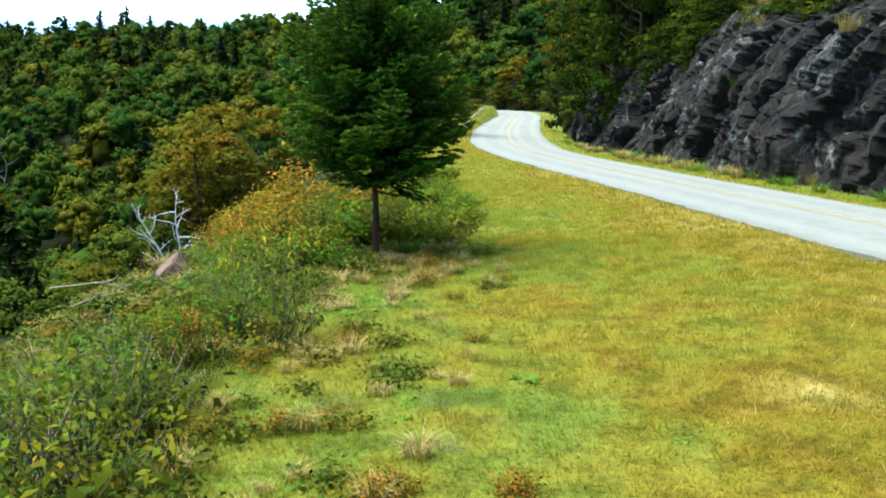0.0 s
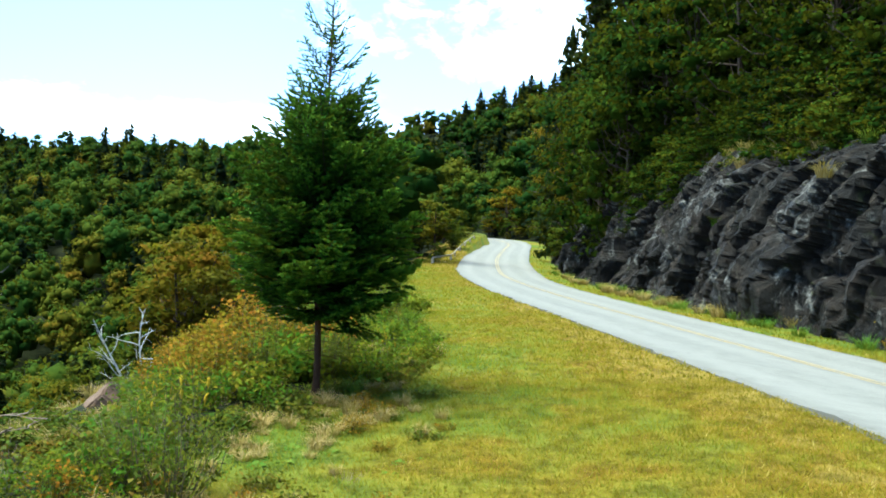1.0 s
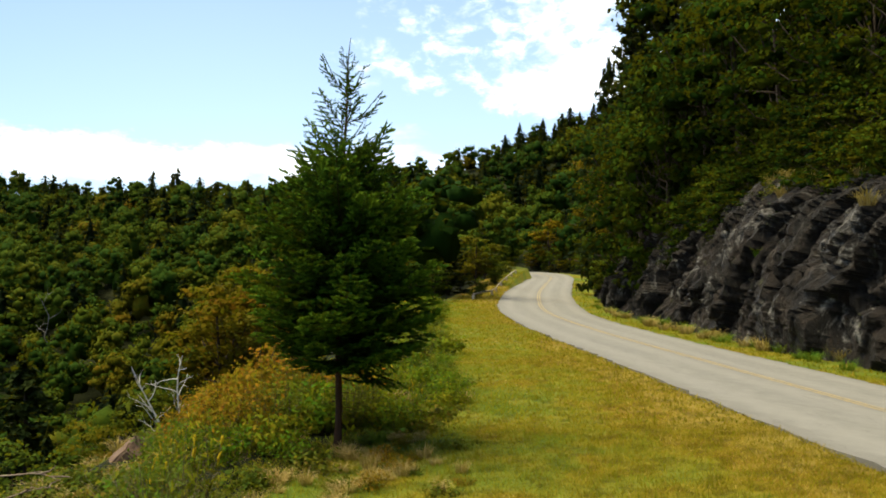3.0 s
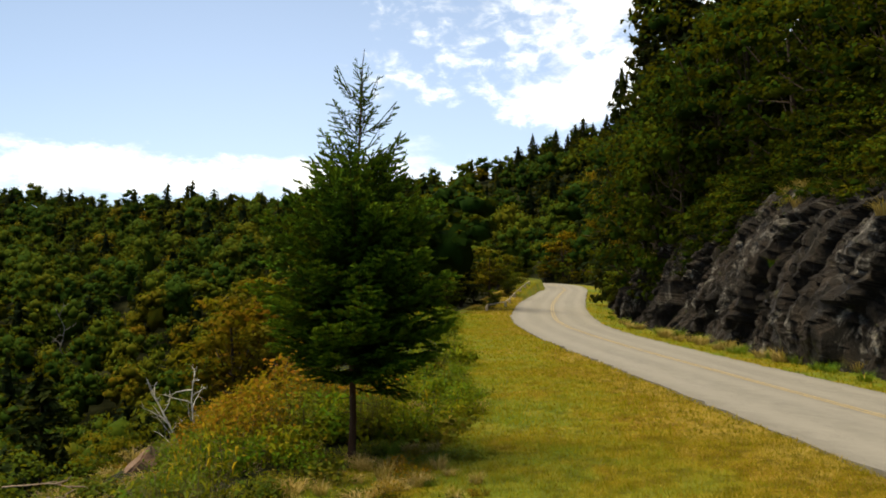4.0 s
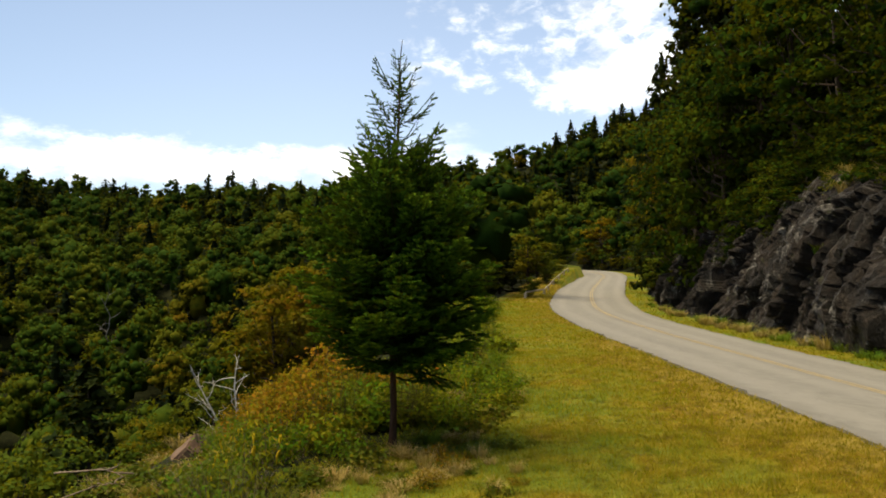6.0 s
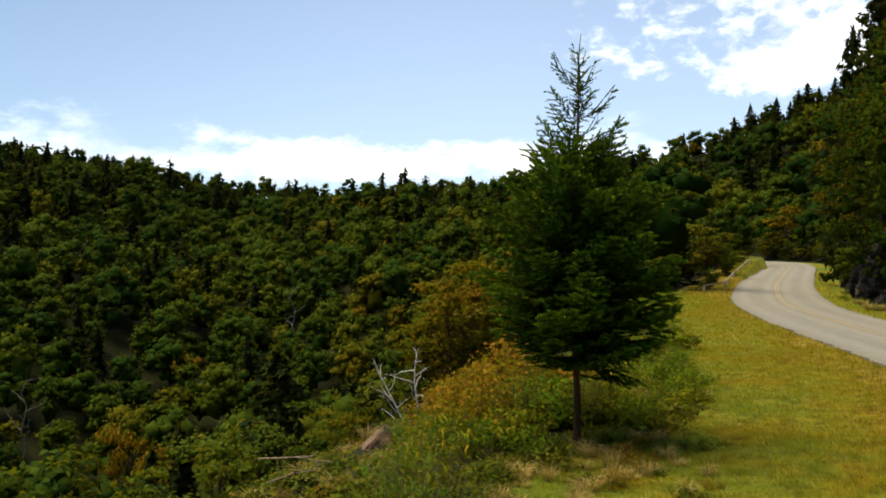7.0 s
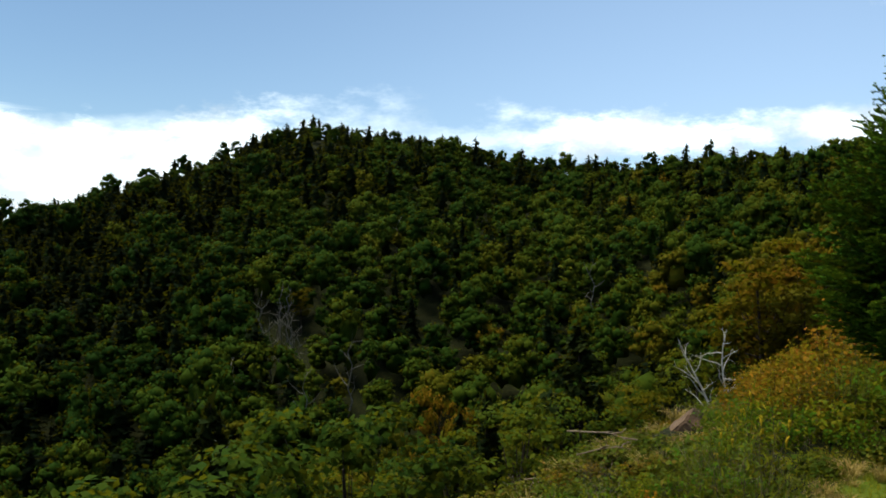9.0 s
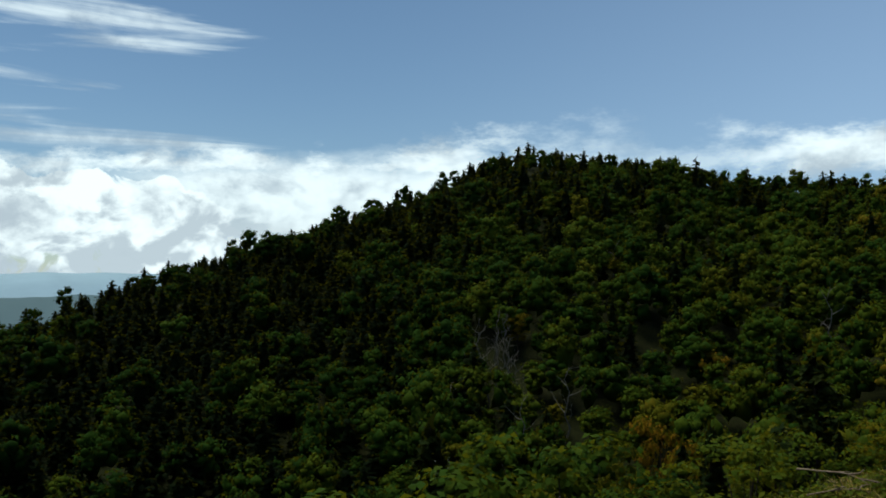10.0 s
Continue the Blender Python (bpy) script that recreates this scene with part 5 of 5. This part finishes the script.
def bank_plants():
    g = np.random.default_rng(91)
    K = {}
    K["green"] = [plant_kind("leafy_shrub", "low leafy green shrub on the grassy bank", "bank shrubs", stems_and_leaves(g, 0.62, 0.48, 16, 370, *((0.105, 0.056), (0.050, 0.026), (0.080, 0.030), (0.058, 0.038))[_]), (M_STEM, M_SHRUB)) for _ in range(4)]
    K["grey"] = [plant_kind("willow_shrub", "grey-green fine-leaved shrub on the bank", "bank shrubs", stems_and_leaves(g, 0.85, 0.42, 22, 620, 0.058, 0.019, 0.1, 0.2), (M_STEM, M_GREY_LEAF)) for _ in range(3)]
    K["autumn"] = [plant_kind("autumn_shrub", "orange and yellow turning shrub on the bank", "autumn shrubs", stems_and_leaves(g, 0.95, 0.55, 22, 560, 0.066, 0.046), (M_STEM, M_AUTUMN)) for _ in range(3)]
    K["brush"] = [plant_kind("dead_brush", "tangle of bare grey-brown dead twigs on the bank", "dead brush", (stems_and_leaves(g, 0.5, 0.5, 34, 34, 0.03, 0.02)[0],), (M_TWIG,), ("twig_tangle",)) for _ in range(3)]
    K["gold"] = []
    for _ in range(3):
        body, heads = goldenrod(g)
        ob = plant_kind("goldenrod", "flowering yellow goldenrod among the weeds", "goldenrods", body, (M_STEM, M_SHRUB), category="wild flower")
        stalk = next(o for o in ob.children if o.name.startswith("stalk"))
        for sp in heads:
            part("flower_head", sp.mesh("flower_head", [M_FLOWER]), stalk, "yellow flower head")
        K["gold"].append(ob)
    K["dry"] = [plant_kind("grass_tussock", "dry straw-coloured grass tussock on the bank", "grass tussocks", (tussock(g, 0.42, 130, 0.3),), (M_DRY,), ("blade_tuft",), "grass") for _ in range(3)]
    K["fresh"] = [plant_kind("green_grass_tussock", "long green grass tussock on the bank", "grass tussocks", (tussock(g, 0.40, 130, 0.3),), (M_WEED,), ("blade_tuft",), "grass") for _ in range(2)]
    K["weed"] = [plant_kind("broadleaf_weed", "broad-leaved green weed in the mown grass", "broadleaf weeds", (rosette(g, 11, 0.13),), (M_WEED,), ("foliage",), "weed") for _ in range(2)]
    K["bramble"] = [plant_kind("bramble", "low sprawling bramble with green and browning leaves", "brambles", stems_and_leaves(g, 0.34, 0.50, 16, 240, 0.085, 0.060, 0.1, 0.2, 0.9), (M_STEM, M_BRAMBLE)) for _ in range(3)]

    tallest = {"green": 0.82, "grey": 1.08, "autumn": 1.2, "brush": 0.6, "gold": 1.1, "dry": 0.5, "fresh": 0.48, "weed": 0.1, "bramble": 0.50}

    def put(kind, x, y, s, wide=1.0):
        """Set a plant; on the brow the growth stays low."""
        if kind == "gold" and math.hypot(x + 0.74, y + 0.45) < 4.2:
            kind = "grey"
        az, d = math.degrees(math.atan2(x + 0.15, y + 0.26)), math.hypot(x + 0.15, y + 0.26)
        if y < 16 and az < -9:
            lim = np.interp(az, [-60, -48, -39, -32, -28, -24, -20, -17, -14, -9], [-17, -18, -18, -16, -14.8, -14.6, -13.2, -11.2, -6.8, -3.5])
            room = 1.80 + d * math.tan(radians(lim)) - ground_z(x, y)
            if kind in ("green", "grey") and -16.5 < az < -8.5 and d > 9.3:
                kind = "autumn" if g.random() < 0.7 else "bramble"
            if room < 0.24:
                kind = "bramble" if kind in ("grey", "green", "gold") else kind
                room = 0.24
            s = min(s, room / tallest[kind])
        plant(K[kind][int(g.integers(len(K[kind])))], x, y, ground_z(x, y) - 0.02, s, g, wide)

    n = 0
    for _ in range(1200):
        y = 1.7 + 12.5 * g.random() ** 1.35
        x = verge_edge(y) - 3.6 * g.random() ** 0.9 - 0.1
        d = verge_edge(y) - x
        if math.hypot(x + 0.73, y + 0.34) < 2.1 or math.hypot(x + 0.9, y - 8.9) < 0.3:
            continue
        if abs(x + 3.25) < 0.3 and 8.7 < y < 9.8:
            continue
        roll = g.random()
        patch = vnoise(np.array([x]), np.array([y]), 1.3, 44)[0]
        tall = min(1.15, 0.45 + 0.5 * d)
        if 6.2 < y < 9.2 and x > -1.9:
            kind, s = ("bramble" if roll < 0.5 else "fresh" if roll < 0.7 else "dry" if roll < 0.9 else "weed"), 0.55
        elif d < 0.5:
            kind, s = ("bramble" if roll < 0.35 else "dry" if roll < 0.6 else "fresh" if roll < 0.85 else "weed"), 0.6
        elif patch > 0.25:
            kind, s = ("grey" if roll < 0.6 else "green" if roll < 0.9 else "gold"), 0.8 * tall
        elif patch < -0.35:
            kind, s = ("autumn" if roll < 0.12 else "brush" if roll < 0.36 else "bramble" if roll < 0.6 else "grey" if roll < 0.74 else "dry" if roll < 0.88 else "gold"), 0.7 * tall
        else:
            kind, s = ("green" if roll < 0.38 else "grey" if roll < 0.52 else "bramble" if roll < 0.72 else "gold" if roll < 0.82 else "brush" if roll < 0.92 else "fresh"), 0.8 * tall
        put(kind, x, y, s * g.uniform(0.7, 1.15))
        n += 1
        if n > 310:
            break
    # the thick of the weeds beside the path
    for _ in range(75):
        y = g.uniform(2.0, 6.8)
        x = verge_edge(y) - 0.35 - 2.6 * g.random()
        if math.hypot(x + 0.74, y + 0.45) < 2.0:
            continue
        roll = g.random()
        kind = "grey" if roll < 0.32 else "green" if roll < 0.6 else "gold" if roll < 0.72 else "bramble" if roll < 0.86 else "brush"
        put(kind, x, y, g.uniform(0.75, 1.15))
    # shrubs along the far side of the verge and behind the fir
    for _ in range(210):
        y = 9.8 + 46 * g.random() ** 1.7
        x = verge_edge(y) - 0.2 - (1.5 if y < 15 else 2.8) * g.random()
        if abs(x + 0.9) < 0.5 and abs(y - 9.2) < 0.9:
            continue
        big = g.uniform(0.22, 0.66) + 0.014 * y
        roll = g.random()
        put("green" if roll < 0.42 else "bramble" if roll < 0.56 else "fresh" if roll < 0.78 else "weed" if roll < 0.86 else "gold" if roll < 0.93 else "grey", x, y, big * (2.4 if 0.78 <= roll < 0.86 else 1.0), g.uniform(1.0, 1.4))
    # low growth over the brow
    for _ in range(150):
        y = g.uniform(3.5, 12.5)
        x = verge_edge(y) - 1.2 - 3.2 * g.random()
        if math.hypot(x + 3.3, y - 9.2) < 0.62:
            continue
        roll = g.random()
        put("bramble" if roll < 0.4 else "autumn" if roll < 0.46 else "dry" if roll < 0.62 else "green" if roll < 0.85 else "brush", x, y, g.uniform(0.4, 0.8), 1.4)
    for _ in range(60):
        x, y = -4.2 + g.uniform(-1.1, 0.9), 9.2 + g.uniform(-1.6, 1.8)
        if math.hypot(x + 3.3, y - 9.2) > 0.6:
            put("bramble" if g.random() < 0.45 else "autumn" if g.random() < 0.35 else "brush", x, y, g.uniform(0.4, 0.7), 1.4)
    # the turning thicket on the brow beyond the fir
    for x, y, s in ((-2.5, 11.7, 1.15), (-2.95, 12.1, 1.1), (-2.1, 12.3, 1.25), (-1.7, 11.6, 0.85), (-2.3, 11.3, 0.9), (-2.75, 11.5, 0.95), (-2.7, 13.0, 1.2), (-2.0, 13.3, 1.1), (-3.4, 13.6, 1.0), (-2.2, 10.9, 0.9), (-2.6, 10.8, 0.85), (-1.9, 11.2, 1.0), (-3.0, 11.3, 0.7)):
        put("autumn", x, y, s)
    for x, y, s in ((-1.45, 8.6, 0.75), (-1.8, 8.2, 0.8), (-1.3, 8.1, 0.6), (-2.2, 8.8, 0.75), (-1.9, 9.6, 0.8), (-1.2, 9.8, 0.7), (-0.2, 9.9, 0.5), (0.15, 10.6, 0.4), (0.3, 11.4, 0.5), (-0.4, 10.9, 0.5)):
        put("green", x, y, s, 1.05)
    put("grey", -1.5, 5.2, 0.95)
    put("green", -1.75, 5.4, 0.8)
    # bleached stalks where the mower stops
    for _ in range(34):
        y = g.uniform(4.6, 9.6)
        put("dry", verge_edge(y) + g.uniform(-0.5, 0.8), y, g.uniform(0.20, 0.40), g.uniform(1.0, 1.8))
    # weeds in the mown grass
    for x, y, s in ((0.02, 4.25, 0.9), (0.62, 3.25, 0.7), (-0.75, 5.1, 1.0), (-0.9, 6.6, 0.9), (-1.1, 6.0, 0.9), (-0.45, 7.2, 0.8)):
        put("weed", x, y, s)
    for _ in range(230):
        y = 2.0 + 7.5 * g.random() ** 1.3
        x = verge_edge(y) - 0.2 + 1.5 * g.random() ** 1.5
        roll = g.random()
        put("weed" if roll < 0.55 else "bramble" if roll < 0.68 else "dry" if roll < 0.84 else "brush" if roll < 0.92 else "autumn", x, y, g.uniform(0.3, 0.75) if roll < 0.55 else g.uniform(0.2, 0.42) if roll < 0.84 else g.uniform(0.12, 0.22), 1.0 if roll < 0.84 else 1.6)
    for x, y, s in ((-4.3, 9.3, 1.1), (-4.7, 9.9, 1.2), (-3.8, 9.0, 0.9), (-4.9, 8.9, 1.2), (-3.6, 10.2, 0.8), (-4.2, 8.2, 1.0), (-3.3, 11.2, 0.8), (-3.0, 11.5, 0.7), (-0.5, 7.9, 0.5), (0.0, 8.3, 0.45), (-0.2, 7.6, 0.4)):
        put("brush" if x < -2 else "dry", x, y, s)
    # plants at the foot and on the ledges of the rock cut
    for _ in range(70):
        y = g.uniform(14, 72)
        i = int(np.abs(LINE[:, 1] - y).argmin())
        w = HALF + g.uniform(1.2, 2.6)
        x, yy = LINE[i, 0] + LINE_RIGHT[i, 0] * w, y + LINE_RIGHT[i, 1] * w
        put("dry" if g.random() < 0.30 else "autumn" if g.random() < 0.12 and y < 24 else "fresh", x, yy, g.uniform(0.7, 1.5), 1.4)
    for _ in range(26):
        y, v = g.uniform(16, 68), g.choice([0.55, 0.75, 0.9, 0.97, 1.0])
        p = Vector(rock_points([y], [v])[0])
        kind = "dry" if g.random() < 0.55 else "fresh" if g.random() < 0.4 else "bramble"
        plant(K[kind][int(g.integers(len(K[kind])))], p.x + 0.05, p.y, p.z - 0.05, g.uniform(0.9, 2.0), g, 1.3)
    for ks in K.values():
        for k in ks:
            drop_kind(k)


bank_plants()


# ---- small things on the bank ----
def outcrop(x, y):
    """A small angular tan rock breaking out of the brow."""
    g = np.random.default_rng(3)
    bm = bmesh.new()
    for c in ((-0.45, -0.5, -0.6), (0.45, -0.55, -0.6), (0.5, 0.6, -0.6), (-0.5, 0.55, -0.6), (-0.28, -0.45, 0.05), (0.22, -0.5, 0.34), (0.40, 0.45, 0.40), (-0.08, 0.42, 0.16), (0.36, -0.1, 0.46)):
        bm.verts.new(c)
    bmesh.ops.convex_hull(bm, input=bm.verts[:])
    bmesh.ops.bevel(bm, geom=bm.edges[:], offset=0.035, segments=2, affect="EDGES")
    bmesh.ops.triangulate(bm, faces=bm.faces[:])
    bmesh.ops.subdivide_edges(bm, edges=[e for e in bm.edges if e.calc_length() > 0.15], cuts=3, use_grid_fill=True)
    bm.normal_update()
    for v in bm.verts:
        v.co += v.normal * 0.05 * noise.fractal(v.co * 3.1, 0.8, 2.0, 4)
    me = bpy.data.meshes.new("rock_slab")
    bm.to_mesh(me)
    bm.free()
    k = Mat("tan_rock")
    p = k.pos()
    fine = k.noise(p, 14, 6, 0.7)
    k.bump(fine, 0.6, 0.03)
    me.materials.append(k.finish(k.ramp(k.math("ADD", k.math("MULTIPLY", fine, 0.5), k.math("MULTIPLY", k.noise(p, 2.2, 4), 0.5)), [(0.35, (0.08, 0.045, 0.028)), (0.5, (0.13, 0.085, 0.058)), (0.68, (0.19, 0.135, 0.10))]), 0.85, 0.2))
    ob = tagged(new("rock_slab", me), "angular tan rock slab breaking out of the bank", "rock")
    ob.matrix_world = Matrix.Translation((x, y, ground_z(x, y) - 0.03)) @ Matrix.Rotation(radians(18), 4, "Z") @ Matrix.Rotation(radians(-24), 4, "Y") @ Matrix.Diagonal((0.66, 0.45, 0.38, 1))


outcrop(-3.35, 9.45)


def fallen_branches():
    g = np.random.default_rng(14)
    for x, y, az, l, z in ((-3.75, 8.2, -28, 1.1, 0.12), (-3.95, 8.5, -50, 0.7, 0.1), (-4.3, 8.3, 10, 0.8, 0.1), (-3.5, 7.7, 30, 0.6, 0.1)):
        ob = tagged(new("fallen_branch"), "weathered tan fallen branch lying among the weeds", "branch", "fallen branches")
        ob.matrix_world = Matrix.Translation((x, y, ground_z(x, y) + z)) @ Matrix.Rotation(radians(az), 4, "Z")
        sp = Soup()
        xs = np.linspace(-l / 2, l / 2, 9)
        line = np.stack([xs, 0.05 * l * np.sin(xs * 2.3), 0.09 * l * (1 - (2 * xs / l) ** 2) + 0.02 * np.sin(xs * 7)], 1)
        sp.tube(line, np.linspace(0.011, 0.004, 9) * (0.6 + 0.25 * l), 7)
        limb = part("limb", sp.mesh("limb", [M_TWIG], True), ob)
        for i in (3, 5, 6):
            tw = Soup()
            e = line[i] + [0.18 * l, g.uniform(-0.15, 0.15) * l, g.uniform(-0.02, 0.12) * l]
            tw.tube([line[i], (line[i] + e) / 2 + g.normal(0, 0.02, 3), e], [0.011, 0.008, 0.003], 5)
            part("twig", tw.mesh("twig", [M_TWIG], True), limb)


fallen_branches()


def guard_rail():
    """The low timber rail on the outside of the far bend."""
    k = Mat("weathered_timber")
    v = k.noise(k.pos((1, 1, 1), True), 9, 5, 0.7)
    mat = k.finish(k.ramp(v, [(0.3, (0.25, 0.22, 0.18)), (0.7, (0.48, 0.44, 0.38))]), 0.85, 0.2)
    ob = tagged(new("guard_rail"), "pale weathered timber guard rail on the bend", "guard rail")
    idx = [i for i in range(len(LINE)) if 66 < LINE[i, 1] < 108][::8]
    pts = []
    for i in idx:
        w = -(HALF + 0.9) - (1.2 if i == idx[0] else 0)
        x, y = LINE[i, 0] + LINE_RIGHT[i, 0] * w, LINE[i, 1] + LINE_RIGHT[i, 1] * w
        pts.append(Vector((x, y, ground_z(x, y))))

    def beam(name, a, b, w, h):
        bm = bmesh.new()
        bmesh.ops.create_cube(bm, size=1)
        bmesh.ops.scale(bm, vec=((b - a).length, w, h), verts=bm.verts)
        bmesh.ops.bevel(bm, geom=list(bm.edges), offset=0.02, segments=1, affect="EDGES")
        me = bpy.data.meshes.new(name)
        bm.to_mesh(me)
        bm.free()
        me.materials.append(mat)
        part(name, me, ob, m=Matrix.Translation((a + b) / 2) @ (b - a).to_track_quat("X", "Z").to_matrix().to_4x4())

    up = Vector((0, 0, 0.42))
    for a, b in zip(pts[:-1], pts[1:]):
        beam("rail", a + up, b + up, 0.07, 0.12)
    for p in pts:
        beam("post", p - Vector((0, 0, 0.3)), p + Vector((0, 0, 0.36)), 0.14, 0.2)


guard_rail()


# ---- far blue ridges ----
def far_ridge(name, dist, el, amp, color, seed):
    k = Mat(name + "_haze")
    # the haze of distance is put into the ridge's base colour
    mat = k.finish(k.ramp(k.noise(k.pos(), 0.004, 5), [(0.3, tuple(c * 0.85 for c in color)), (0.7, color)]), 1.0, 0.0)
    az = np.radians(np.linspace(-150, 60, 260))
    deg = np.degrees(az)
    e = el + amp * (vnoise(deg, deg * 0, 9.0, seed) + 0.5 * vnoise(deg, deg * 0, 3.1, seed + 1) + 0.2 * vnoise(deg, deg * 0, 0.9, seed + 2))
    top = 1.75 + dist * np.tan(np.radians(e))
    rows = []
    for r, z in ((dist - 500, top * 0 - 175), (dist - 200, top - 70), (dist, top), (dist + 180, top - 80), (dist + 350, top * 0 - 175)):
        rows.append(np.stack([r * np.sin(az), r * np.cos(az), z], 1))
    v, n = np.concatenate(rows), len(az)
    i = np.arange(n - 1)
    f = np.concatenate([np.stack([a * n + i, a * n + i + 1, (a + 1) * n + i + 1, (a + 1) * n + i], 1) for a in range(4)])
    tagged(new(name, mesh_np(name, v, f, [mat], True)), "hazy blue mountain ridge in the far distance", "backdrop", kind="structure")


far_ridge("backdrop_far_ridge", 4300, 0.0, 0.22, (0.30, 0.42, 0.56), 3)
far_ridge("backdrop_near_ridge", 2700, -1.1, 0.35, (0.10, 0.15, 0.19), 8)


# ---- mown grass ----
def mown_grass():
    g = np.random.default_rng(33)
    V, Q, T, tint = [], [], [], []

    for count, y0, y1, h, w in ((70000, 1.4, 5.0, 0.055, 0.0030), (64000, 5.0, 10.0, 0.055, 0.0045), (34000, 10.0, 20.0, 0.060, 0.010), (20000, 20.0, 46.0, 0.06, 0.022), (9000, 46, 110, 0.09, 0.05)):
        y = g.uniform(y0, y1, count)
        i = np.abs(LINE[:, 1][None] - y[:, None]).argmin(1)
        lx = LINE[i, 0] - LINE_RIGHT[i, 0] * (HALF - 0.04)
        lo = np.maximum(verge_edge(y) - 1.0, -y * 0.75 - 1.0) if y0 < 46 else lx - 3.5
        x = lo + (lx - lo) * g.random(count)
        right = g.random(count) < (0.16 if y0 >= 10 else 0.0)
        i2 = i
        x = np.where(right, LINE[i2, 0] + LINE_RIGHT[i2, 0] * (HALF + 0.05 + 1.9 * g.random(count)), x)
        z = height(x, y)
        L = h * g.uniform(0.5, 1.4, count) * (1 + 0.6 * np.maximum(0, vnoise(x, y, 0.5, 61))) * np.where(right, 1.7, 1)
        a = g.uniform(0, 6.28, count)
        tilt = g.uniform(0.55, 1.5, count)
        tip = np.stack([x + np.cos(a) * L * np.sin(tilt), y + np.sin(a) * L * np.sin(tilt), z + L * np.cos(tilt)], 1)
        side = np.stack([-np.sin(a), np.cos(a), 0 * a], 1) * w * g.uniform(0.6, 1.4, count)[:, None]
        root = np.stack([x, y, z - 0.005], 1)
        V.append(np.stack([root - side, root + side, tip], 1).reshape(-1, 3))
        t = lawn_tint(x, y) + g.normal(0.0, 0.14, count) + np.where(g.random(count) < 0.22, 0.35, 0)
        tint.append(np.repeat(np.clip(t, 0, 1), 3))
    v = np.concatenate(V)
    me = mesh_np("mown_grass", v, np.arange(len(v)).reshape(-1, 3), [M_GRASS], False, {"tint": np.concatenate(tint)})
    tagged(new("mown_grass", me), "short mown yellow-green grass of the road verge", "grass", kind="stuff")


mown_grass()
